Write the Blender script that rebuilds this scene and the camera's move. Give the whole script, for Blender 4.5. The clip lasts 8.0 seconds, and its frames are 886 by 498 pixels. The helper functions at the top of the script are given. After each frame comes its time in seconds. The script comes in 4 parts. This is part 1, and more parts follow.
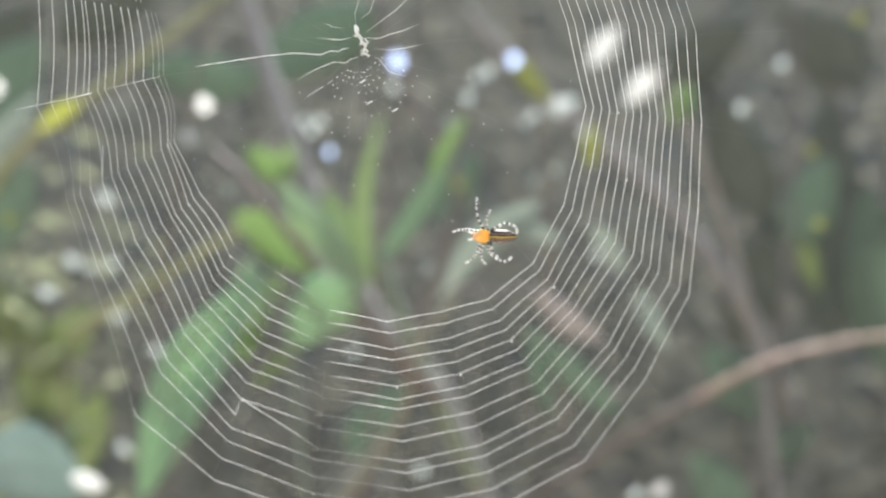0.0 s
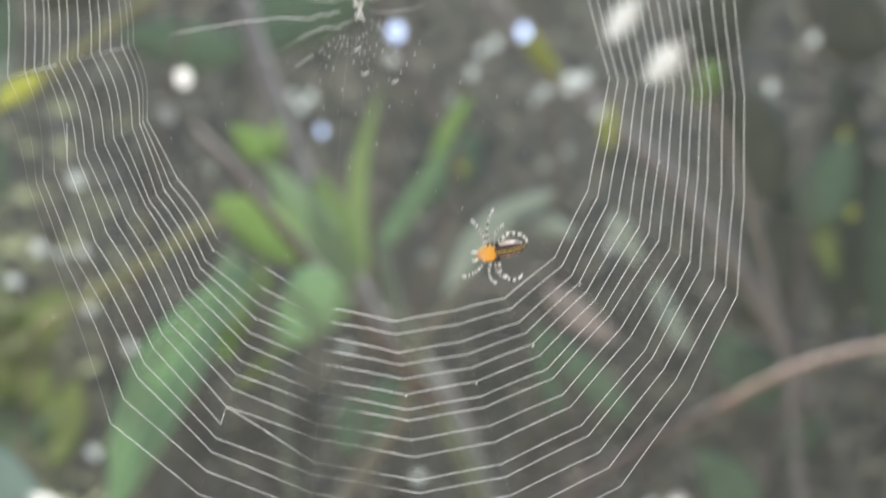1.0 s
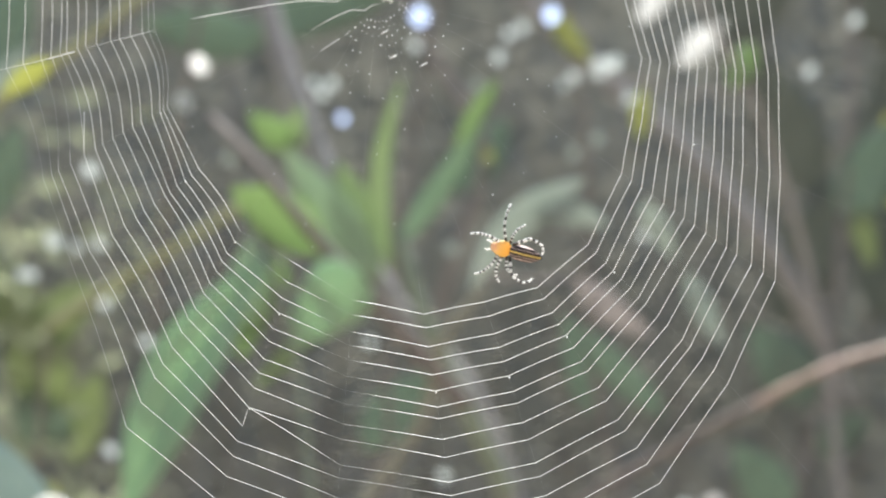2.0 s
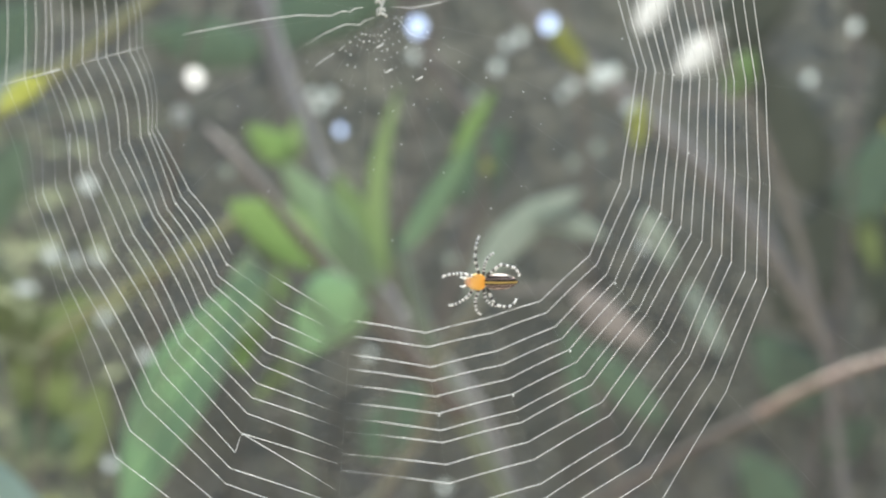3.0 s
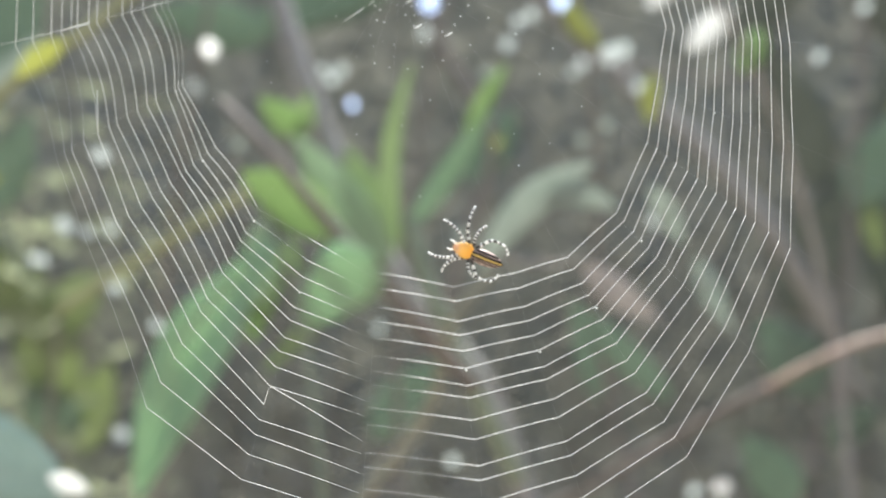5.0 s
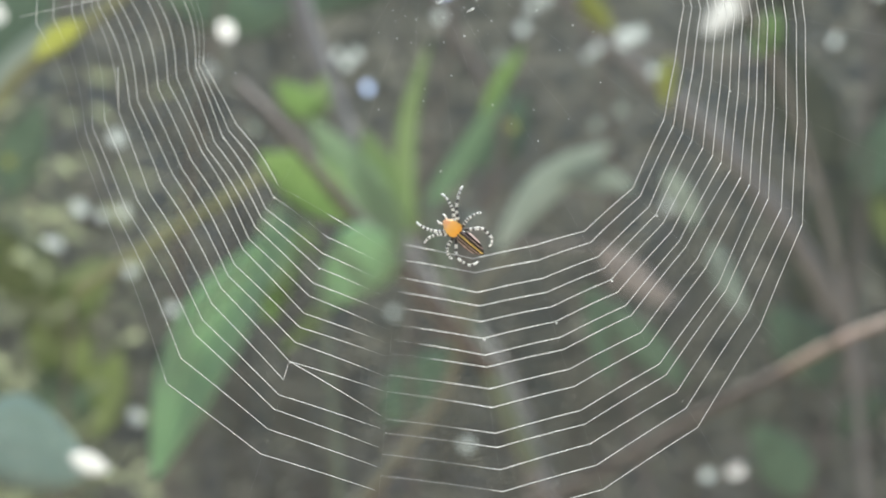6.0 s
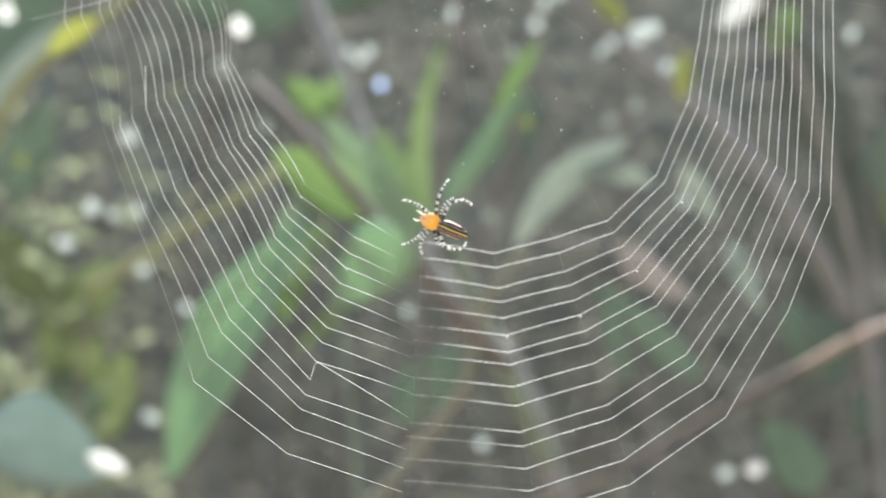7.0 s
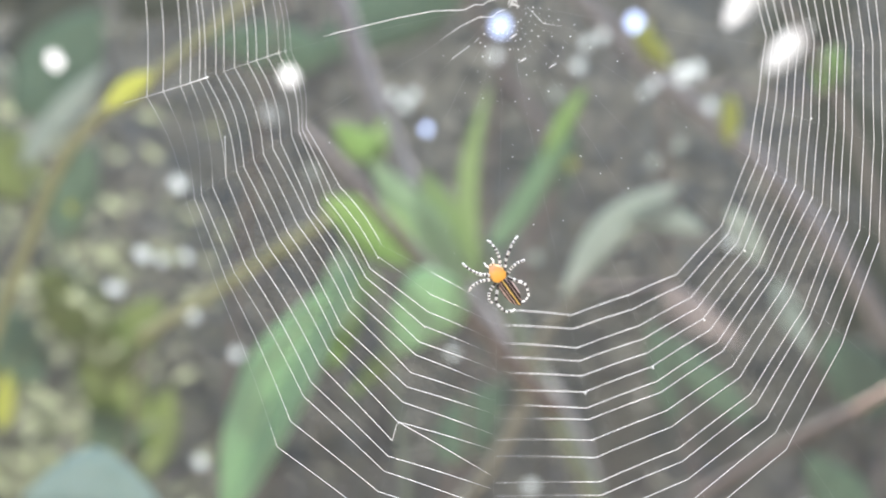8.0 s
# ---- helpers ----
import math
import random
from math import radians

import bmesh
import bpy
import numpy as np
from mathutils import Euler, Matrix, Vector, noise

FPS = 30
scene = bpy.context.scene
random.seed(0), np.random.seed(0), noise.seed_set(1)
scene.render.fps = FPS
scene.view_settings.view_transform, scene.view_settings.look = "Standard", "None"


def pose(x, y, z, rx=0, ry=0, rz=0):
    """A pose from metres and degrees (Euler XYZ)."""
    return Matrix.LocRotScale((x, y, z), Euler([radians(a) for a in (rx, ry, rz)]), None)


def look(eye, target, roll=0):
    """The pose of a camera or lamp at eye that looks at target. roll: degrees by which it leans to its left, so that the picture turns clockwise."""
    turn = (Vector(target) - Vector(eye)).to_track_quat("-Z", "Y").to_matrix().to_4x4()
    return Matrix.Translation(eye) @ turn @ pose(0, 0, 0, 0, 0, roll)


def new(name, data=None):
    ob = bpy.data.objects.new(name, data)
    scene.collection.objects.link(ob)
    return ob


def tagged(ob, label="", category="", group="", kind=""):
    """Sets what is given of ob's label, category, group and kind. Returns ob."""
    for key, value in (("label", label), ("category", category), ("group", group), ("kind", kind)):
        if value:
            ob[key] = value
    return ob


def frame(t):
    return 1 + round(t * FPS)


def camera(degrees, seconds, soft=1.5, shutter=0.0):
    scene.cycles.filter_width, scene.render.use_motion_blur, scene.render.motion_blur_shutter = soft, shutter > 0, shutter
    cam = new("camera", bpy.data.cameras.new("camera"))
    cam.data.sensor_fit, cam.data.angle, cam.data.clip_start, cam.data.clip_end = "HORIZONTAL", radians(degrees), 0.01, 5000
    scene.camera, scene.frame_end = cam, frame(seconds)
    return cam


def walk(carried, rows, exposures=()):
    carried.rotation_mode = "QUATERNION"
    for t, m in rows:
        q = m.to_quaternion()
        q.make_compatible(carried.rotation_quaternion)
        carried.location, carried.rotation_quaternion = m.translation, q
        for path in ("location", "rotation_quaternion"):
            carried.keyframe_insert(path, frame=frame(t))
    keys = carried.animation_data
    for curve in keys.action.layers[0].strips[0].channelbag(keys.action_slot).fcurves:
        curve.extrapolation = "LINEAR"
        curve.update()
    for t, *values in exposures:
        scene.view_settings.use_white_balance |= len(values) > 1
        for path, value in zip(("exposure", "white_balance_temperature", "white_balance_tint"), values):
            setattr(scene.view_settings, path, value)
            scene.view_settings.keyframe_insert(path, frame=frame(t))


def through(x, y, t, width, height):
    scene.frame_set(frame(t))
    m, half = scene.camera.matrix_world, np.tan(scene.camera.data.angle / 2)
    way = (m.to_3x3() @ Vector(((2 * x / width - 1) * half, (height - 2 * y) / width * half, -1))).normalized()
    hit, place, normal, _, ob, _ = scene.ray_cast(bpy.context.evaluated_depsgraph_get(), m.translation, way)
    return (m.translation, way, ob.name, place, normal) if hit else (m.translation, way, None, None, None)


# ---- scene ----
# ---- camera ----
cam = camera(40.3, 8.0, soft=1.5, shutter=0.3)
cam.data.dof.use_dof = True
cam.data.dof.focus_distance = 0.242
cam.data.dof.aperture_fstop = 8.6
walk(cam, [
    (0, pose(0.00571, -0.10907, 1.57954, 92.43, 0.42, -0.91)),
    (0.5, pose(0.00283, -0.09574, 1.57869, 93.49, 1.45, -0.38)),
    (0.8, pose(-0.00011, -0.10422, 1.58362, 93.86, -0.27, -1.33)),
    (0.9, pose(-0.00078, -0.10802, 1.58944, 93.16, -0.43, -1.51)),
    (1, pose(-0.00128, -0.02976, 1.59851, 90.90, -0.10, -1.39)),
    (1.1, pose(-0.00062, -0.01930, 1.59944, 90.28, 0.18, -0.98)),
    (1.5, pose(0.00000, 0.00000, 1.60000, 90.00, -0.00, 0.00)),
    (2, pose(0.00274, -0.00051, 1.60013, 90.42, 0.05, 0.04)),
    (2.2, pose(0.00222, 0.00294, 1.60056, 90.36, 0.27, 0.08)),
    (3.3, pose(0.01373, 0.00198, 1.60590, 90.67, 0.27, 0.69)),
    (3.5, pose(0.01458, -0.00061, 1.60027, 90.29, -0.43, 0.66)),
    (4, pose(0.00699, -0.00214, 1.59419, 89.06, -0.66, 0.72)),
    (4.5, pose(-0.00222, -0.00053, 1.59784, 89.60, -0.46, 0.12)),
    (4.7, pose(0.00117, -0.00211, 1.59133, 90.61, -0.26, 0.17)),
    (5.8, pose(-0.00322, -0.00229, 1.58363, 90.21, 0.27, 0.61)),
    (6, pose(-0.00856, -0.00226, 1.58043, 90.25, -0.10, 0.44)),
    (6.5, pose(-0.01018, 0.00288, 1.58230, 90.05, 0.11, 0.57)),
    (7, pose(-0.01763, 0.00397, 1.57757, 90.32, 0.22, 0.54)),
    (7.2, pose(-0.03554, 0.00067, 1.57880, 90.12, 0.70, 0.63)),
    (7.3, pose(-0.04363, 0.00165, 1.58747, 90.01, 0.99, 0.74)),
    (7.4, pose(-0.04352, 0.00158, 1.59685, 90.64, 0.86, 2.02)),
    (7.5, pose(-0.04102, 0.00134, 1.59752, 91.23, 0.86, 2.46)),
    (8, pose(-0.03395, -0.00005, 1.59486, 91.24, 0.68, 1.66)),
], exposures=[(0, 1.06, 6020, 8), (0.9, 1.08, 6020, 8), (1.0, 0.82, 6020, 8), (1.2, 0.96, 6020, 8), (1.5, 1.08, 6020, 8), (2.0, 0.97, 6020, 8), (3.3, 0.93, 5970, 4), (4.0, 0.93, 5970, 4), (4.5, 1.12, 5970, 6), (4.8, 1.07, 5970, 6), (5.8, 0.85, 5970, 4), (6.1, 0.82, 5970, 4), (6.5, 0.99, 5970, 5), (7.2, 1.02, 5970, 6), (7.3, 1.38, 5920, 10), (7.45, 1.68, 5820, 13), (7.7, 1.68, 5820, 13), (8.0, 1.34, 5870, 13)])

# ---- light ----
SUN_HEIGHT, SUN_TURN = radians(57), radians(8)
world = bpy.data.worlds.new("hazy_sky")
scene.world = world
world.use_nodes = True
wn = world.node_tree.nodes
sky = wn.new("ShaderNodeTexSky")
sky.sky_type, sky.sun_disc = "NISHITA", False
sky.sun_elevation, sky.sun_rotation = SUN_HEIGHT, SUN_TURN
sky.air_density, sky.dust_density = 1.0, 4.0
world.node_tree.links.new(sky.outputs[0], wn["Background"].inputs[0])
wn["Background"].inputs[1].default_value = 0.15
sun = new("sun", bpy.data.lights.new("sun", "SUN"))
sun.data.energy, sun.data.angle, sun.data.color = 5.0, radians(0.5), (1.0, 0.95, 0.86)
sun_way = Vector((math.sin(SUN_TURN) * math.cos(SUN_HEIGHT), math.cos(SUN_TURN) * math.cos(SUN_HEIGHT), math.sin(SUN_HEIGHT)))
sun.matrix_world = look(sun_way * 20, (0, 0, 0))


# ---- materials ----
def material(name):
    m = bpy.data.materials.new(name)
    m.use_nodes = True
    nt = m.node_tree
    return m, nt, nt.nodes["Principled BSDF"], nt.nodes["Material Output"]


def ramp_of(nt, fac, stops):
    r = nt.nodes.new("ShaderNodeValToRGB")
    nt.links.new(fac, r.inputs[0])
    e = r.color_ramp.elements
    e[0].position, e[0].color = stops[0][0], (*stops[0][1], 1)
    e[1].position, e[1].color = stops[-1][0], (*stops[-1][1], 1)
    for p, c in stops[1:-1]:
        e.new(p).color = (*c, 1)
    return r.outputs[0]


def noise_of(nt, scale, detail=4.0, space="Object"):
    co = nt.nodes.new("ShaderNodeTexCoord")
    n = nt.nodes.new("ShaderNodeTexNoise")
    n.inputs["Scale"].default_value, n.inputs["Detail"].default_value = scale, detail
    nt.links.new(co.outputs[space], n.inputs["Vector"])
    return n.outputs["Fac"]


def leaf_mat(name, dark, light, through=0.45, rough=0.45, scale=38.0, island=False):
    """Leaf skin with blotches at two scales and light coming through the blade."""
    m, nt, b, out = material(name)
    mix = nt.nodes.new("ShaderNodeMath")
    mix.operation = "MULTIPLY_ADD"
    mix.inputs[1].default_value = 0.4
    nt.links.new(noise_of(nt, scale * 6, 3.0), mix.inputs[0])
    if island:
        geo = nt.nodes.new("ShaderNodeNewGeometry")
        half = nt.nodes.new("ShaderNodeMath")
        half.operation = "MULTIPLY"
        half.inputs[1].default_value = 0.6
        nt.links.new(geo.outputs["Random Per Island"], half.inputs[0])
        nt.links.new(half.outputs[0], mix.inputs[2])
    else:
        half = nt.nodes.new("ShaderNodeMath")
        half.operation = "MULTIPLY"
        half.inputs[1].default_value = 0.6
        nt.links.new(noise_of(nt, scale, 2.0), half.inputs[0])
        nt.links.new(half.outputs[0], mix.inputs[2])
    col = ramp_of(nt, mix.outputs[0], [(0.3, dark), (0.7, light)] if not island else [(0.15, dark), (0.85, light)])
    nt.links.new(col, b.inputs["Base Color"])
    b.inputs["Roughness"].default_value = rough
    tr = nt.nodes.new("ShaderNodeBsdfTranslucent")
    nt.links.new(col, tr.inputs[0])
    sh = nt.nodes.new("ShaderNodeMixShader")
    sh.inputs[0].default_value = through
    nt.links.new(b.outputs[0], sh.inputs[1])
    nt.links.new(tr.outputs[0], sh.inputs[2])
    nt.links.new(sh.outputs[0], out.inputs[0])
    bump = nt.nodes.new("ShaderNodeBump")
    bump.inputs["Strength"].default_value, bump.inputs["Distance"].default_value = 0.3, 0.001
    nt.links.new(noise_of(nt, scale * 8, 3.0), bump.inputs["Height"])
    nt.links.new(bump.outputs[0], b.inputs["Normal"])
    return m


def bark_mat(name, dark, light, scale=75.0, rough=0.8):
    m, nt, b, out = material(name)
    nt.links.new(ramp_of(nt, noise_of(nt, scale, 6.0), [(0.3, dark), (0.7, light)]), b.inputs["Base Color"])
    b.inputs["Roughness"].default_value = rough
    bump = nt.nodes.new("ShaderNodeBump")
    bump.inputs["Strength"].default_value, bump.inputs["Distance"].default_value = 0.5, 0.001
    nt.links.new(noise_of(nt, scale * 3, 5.0), bump.inputs["Height"])
    nt.links.new(bump.outputs[0], b.inputs["Normal"])
    return m


def silk_mat():
    m, nt, b, out = material("silk")
    b.inputs["Base Color"].default_value = (0.86, 0.87, 0.86, 1)
    b.inputs["Roughness"].default_value = 0.35
    tr = nt.nodes.new("ShaderNodeBsdfTranslucent")
    tr.inputs[0].default_value = (0.9, 0.9, 0.88, 1)
    sh = nt.nodes.new("ShaderNodeMixShader")
    sh.inputs[0].default_value = 0.5
    nt.links.new(b.outputs[0], sh.inputs[1])
    nt.links.new(tr.outputs[0], sh.inputs[2])
    nt.links.new(sh.outputs[0], out.inputs[0])
    return m


SILK = silk_mat()
GREEN = leaf_mat("fresh_green_leaf", (0.36, 0.47, 0.25), (0.43, 0.54, 0.29), 0.6)
LONG_GREEN = leaf_mat("soft_green_leaf", (0.43, 0.60, 0.38), (0.50, 0.67, 0.45), 0.42)
PALE_GREEN = leaf_mat("pale_green_leaf", (0.46, 0.57, 0.41), (0.54, 0.64, 0.47), 0.45)
DULL_GREEN = leaf_mat("dull_green_leaf", (0.25, 0.325, 0.255), (0.31, 0.385, 0.31), 0.5)
MUTED = leaf_mat("muted_green_leaf", (0.38, 0.46, 0.28), (0.45, 0.53, 0.33), 0.62)
DEEP = leaf_mat("deep_green_leaf", (0.20, 0.215, 0.185), (0.25, 0.265, 0.23), 0.5)
YELLOW = leaf_mat("yellow_leaf", (0.52, 0.54, 0.20), (0.64, 0.66, 0.30), 0.6)
LIME = leaf_mat("lime_leaf_and_light_spot", (0.40, 0.43, 0.18), (0.48, 0.50, 0.22), 0.5)
SAGE = leaf_mat("sage_green_leaf", (0.33, 0.44, 0.31), (0.40, 0.51, 0.37), 0.5)
OLIVE = leaf_mat("olive_leaf", (0.34, 0.40, 0.22), (0.42, 0.47, 0.27), 0.55)
WHITE = leaf_mat("bleached_leaf_and_light_spot", (0.80, 0.80, 0.78), (0.90, 0.90, 0.88), 0.7)
GLAUCOUS = leaf_mat("glaucous_leaf", (0.41, 0.47, 0.42), (0.54, 0.58, 0.53), 0.5)
BLUISH = leaf_mat("bluish_leaf", (0.36, 0.46, 0.43), (0.46, 0.55, 0.52), 0.45)
PINKISH = leaf_mat("withered_leaf", (0.44, 0.41, 0.39), (0.56, 0.52, 0.50), 0.45)
# pale skins for the discs that imitate blurred light spots among the foliage
FLECK = leaf_mat("bluish_light_spot", (0.69, 0.77, 0.95), (0.75, 0.83, 0.97), 0.8)
FLECK_FAINT = leaf_mat("faint_light_spot", (0.40, 0.44, 0.41), (0.48, 0.51, 0.48), 0.55)
FLECK_DIM = leaf_mat("dull_light_spot", (0.60, 0.64, 0.63), (0.70, 0.73, 0.72), 0.62)
BARK = bark_mat("grey_bark", (0.32, 0.30, 0.285), (0.39, 0.37, 0.355))
BROWN = bark_mat("brown_stem", (0.24, 0.21, 0.19), (0.30, 0.265, 0.24))
DARK_STEM = bark_mat("dark_brown_stem", (0.20, 0.17, 0.15), (0.26, 0.225, 0.20))
SHADED_WOOD = bark_mat("shaded_wood", (0.17, 0.14, 0.12), (0.23, 0.195, 0.17))
COPPER = bark_mat("coppery_twig", (0.38, 0.26, 0.20), (0.58, 0.42, 0.33), 90.0, 0.5)
GREEN_STEM = bark_mat("green_stem", (0.25, 0.29, 0.22), (0.33, 0.37, 0.28))
DRAB = bark_mat("drab_stem", (0.30, 0.29, 0.225), (0.37, 0.355, 0.28))
OLIVE_STEM = bark_mat("olive_stem", (0.34, 0.35, 0.19), (0.43, 0.43, 0.25))
OLIVE_FAR = leaf_mat("undergrowth_leaf", (0.35, 0.39, 0.24), (0.43, 0.46, 0.29), 0.55, 0.6, 20.0, island=True)
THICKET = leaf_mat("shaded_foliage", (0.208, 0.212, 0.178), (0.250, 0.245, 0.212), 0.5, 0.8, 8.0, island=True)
SOIL = bark_mat("leaf_litter", (0.18, 0.155, 0.125), (0.34, 0.29, 0.235), 25.0, 0.95)
WOODS = bark_mat("far_woods", (0.235, 0.245, 0.21), (0.295, 0.30, 0.262), 2.5, 0.95)


# ---- helpers ----
def part(name, bm, mat, parent=None, label=""):
    me = bpy.data.meshes.new(name)
    bm.normal_update()
    bm.to_mesh(me)
    bm.free()
    for f in me.polygons:
        f.use_smooth = True
    for m in (mat if isinstance(mat, (list, tuple)) else [mat]):
        me.materials.append(m)
    ob = new(name, me)
    if parent:
        ob.parent = parent
    if label:
        ob["label"] = label
    return ob


def thing(name, place, label, category, group="", kind=""):
    ob = new(name)
    ob.matrix_world = pose(*place)
    ob.empty_display_size = 0.01
    return tagged(ob, label, category, group, kind)


def tube(bm, pts, radii, seg=8, mat=None):
    """A closed round tube along pts; mat(i) gives the material of ring i."""
    pts = [Vector(p) for p in pts]
    rings = []
    side = None
    for i, p in enumerate(pts):
        way = (pts[min(i + 1, len(pts) - 1)] - pts[max(i - 1, 0)]).normalized()
        if side is None:
            side = way.orthogonal().normalized()
        side = (side - way * side.dot(way)).normalized()
        up = way.cross(side)
        r = radii[i] if isinstance(radii, (list, tuple)) else radii
        rings.append([bm.verts.new(p + (side * math.cos(2 * math.pi * k / seg) + up * math.sin(2 * math.pi * k / seg)) * r) for k in range(seg)])
    for i in range(len(rings) - 1):
        for k in range(seg):
            f = bm.faces.new((rings[i][k], rings[i][(k + 1) % seg], rings[i + 1][(k + 1) % seg], rings[i + 1][k]))
            if mat:
                f.material_index = mat(i)
    bm.faces.new(rings[0][::-1])
    bm.faces.new(rings[-1])


def curve_pts(ctrl, n=14):
    """Points along a smooth line through the control points, evenly bent whatever their spacing."""
    c = [Vector(p) for p in ctrl]
    gap = [(q - p).length for p, q in zip(c, c[1:])]
    slope = [(c[1] - c[0]) / gap[0]]
    for i in range(1, len(c) - 1):
        u, v = (c[i] - c[i - 1]) / gap[i - 1], (c[i + 1] - c[i]) / gap[i]
        slope.append((u * gap[i] + v * gap[i - 1]) / (gap[i] + gap[i - 1]))
    slope.append((c[-1] - c[-2]) / gap[-1])
    out = []
    for i, h in enumerate(gap):
        for k in range(n):
            t = k / n
            out.append(c[i] * (2 * t ** 3 - 3 * t * t + 1) + slope[i] * h * (t ** 3 - 2 * t * t + t) + c[i + 1] * (3 * t * t - 2 * t ** 3) + slope[i + 1] * h * (t ** 3 - t * t))
    out.append(c[-1])
    return out


def stem(name, ctrl, r0, r1, mat, parent, label="", wobble=0.08):
    bm = bmesh.new()
    pts = curve_pts(ctrl)
    rnd = random.Random(len(pts) + int(r0 * 1e6))
    n = len(pts) - 1
    radii = [(r0 + (r1 - r0) * i / n) * (1 + rnd.uniform(-wobble, wobble)) for i in range(n + 1)]
    tube(bm, [p - parent.location for p in pts], radii, 10)
    return part(name, bm, mat, parent, label)


def leaf(name, base, tip, width, mat, parent, bend=0.0, face=(0, -1, -0.15), fold=0.07, droop=0.0, fat=0.42, label="", thick=0.0003):
    """A blade from base to tip with a raised midrib, folded along it, bent sideways and drooping; fat is where it is widest."""
    base, tip = Vector(base), Vector(tip)
    ln = (tip - base).length
    xa = (tip - base) / ln
    za = Vector(face)
    za = (za - xa * za.dot(xa)).normalized()
    ya = za.cross(xa)
    bm = bmesh.new()
    n, cols = 16, (-1, -0.55, -0.06, 0, 0.06, 0.55, 1)
    top, low = [], []
    rnd = random.Random(int(abs(base.x) * 1e5 + abs(tip.z) * 1e5))
    for i in range(n + 1):
        t = i / n
        p = math.log(0.5) / math.log(fat)
        w = width / 2 * max(math.sin(math.pi * t ** p), 0) ** 0.85 + width * 0.012
        w *= 1 + rnd.uniform(-0.03, 0.03)
        mid = base + xa * ln * t + ya * bend * ln * math.sin(math.pi * t) + za * (-droop * ln * t * t)
        a, b = [], []
        for c in cols:
            rib = 0.5 * thick + (0.012 * width * (1 - t) if c == 0 else 0)
            wave = 0.03 * width * math.sin(9 * t + 2 * c) * abs(c)
            q = mid + ya * w * c + za * (abs(c) * w * fold + wave)
            a.append(bm.verts.new(q + za * rib - parent.location))
            b.append(bm.verts.new(q - za * rib - parent.location))
        top.append(a)
        low.append(b)
    m = len(cols)
    for i in range(n):
        for k in range(m - 1):
            bm.faces.new((top[i][k], top[i + 1][k], top[i + 1][k + 1], top[i][k + 1]))
            bm.faces.new((low[i][k], low[i][k + 1], low[i + 1][k + 1], low[i + 1][k]))
        bm.faces.new((top[i][0], low[i][0], low[i + 1][0], top[i + 1][0]))
        bm.faces.new((top[i][m - 1], top[i + 1][m - 1], low[i + 1][m - 1], low[i][m - 1]))
    for i in (0, n):
        for k in range(m - 1):
            bm.faces.new((top[i][k], top[i][k + 1], low[i][k + 1], low[i][k]))
    return part(name, bm, mat, parent, label)


# ---- ground and distance ----
def ground():
    bm = bmesh.new()
    bmesh.ops.create_grid(bm, x_segments=90, y_segments=90, size=1.0)
    for v in bm.verts:
        r = max(abs(v.co.x), abs(v.co.y))
        k = 60 * r ** 3 + 2.4 * r
        v.co.x, v.co.y = v.co.x / max(r, 1e-6) * k, v.co.y / max(r, 1e-6) * k
        v.co.z = 0.04 * noise.noise(v.co * 1.3) + 0.02 * noise.noise(v.co * 6) - 0.03
    tagged(part("ground", bm, SOIL), "brown leaf litter on a woodland floor", "ground", kind="structure")


def backdrop():
    """A ring of far woodland, open above."""
    bm = bmesh.new()
    rows, n = 10, 96
    v = []
    for j in range(rows + 1):
        ring = []
        for k in range(n):
            a = 2 * math.pi * k / n
            p = Vector((math.cos(a), math.sin(a), j * 0.3))
            r = 11 + 1.4 * noise.noise(p * 3) + 0.8 * noise.noise(p * 9)
            ring.append(bm.verts.new((p.x * r, p.y * r, -0.1 + j * 0.88 + (1.3 * noise.noise(p * 5) if j == rows else 0))))
        v.append(ring)
    for j in range(rows):
        for k in range(n):
            bm.faces.new((v[j][k], v[j][(k + 1) % n], v[j + 1][(k + 1) % n], v[j + 1][k]))
    tagged(part("backdrop", bm, WOODS), "dim woodland edge of grey and brown foliage", "woods", kind="structure")


def leaf_mass(name, count, seed, where, size, mat, label, category):
    """Uncounted small leaves, each a folded blade of its own."""
    rnd = random.Random(seed)
    verts, faces = [], []
    for _ in range(count):
        p = where(rnd)
        s = rnd.uniform(*size)
        m = Euler((rnd.uniform(0.6, 2.2), rnd.uniform(-0.8, 0.8), rnd.uniform(-3.1, 3.1))).to_matrix()
        w = s * rnd.uniform(0.22, 0.4)
        i = len(verts)
        for q in ((-s, 0, 0), (-0.3 * s, -w, 0.15 * w), (-0.3 * s, 0, 0), (-0.3 * s, w, 0.15 * w),
                  (0.4 * s, -0.8 * w, 0.1 * w), (0.4 * s, 0, -0.04 * s), (0.4 * s, 0.8 * w, 0.1 * w), (s, 0, -0.15 * s)):
            verts.append(m @ Vector(q) + p)
        faces += [(i, i + 1, i + 2), (i, i + 2, i + 3), (i + 1, i + 4, i + 5, i + 2), (i + 2, i + 5, i + 6, i + 3), (i + 4, i + 7, i + 5), (i + 5, i + 7, i + 6)]
    me = bpy.data.meshes.new(name)
    me.from_pydata(verts, [], faces)
    me.materials.append(mat)
    return tagged(new(name, me), label, category, kind="stuff")


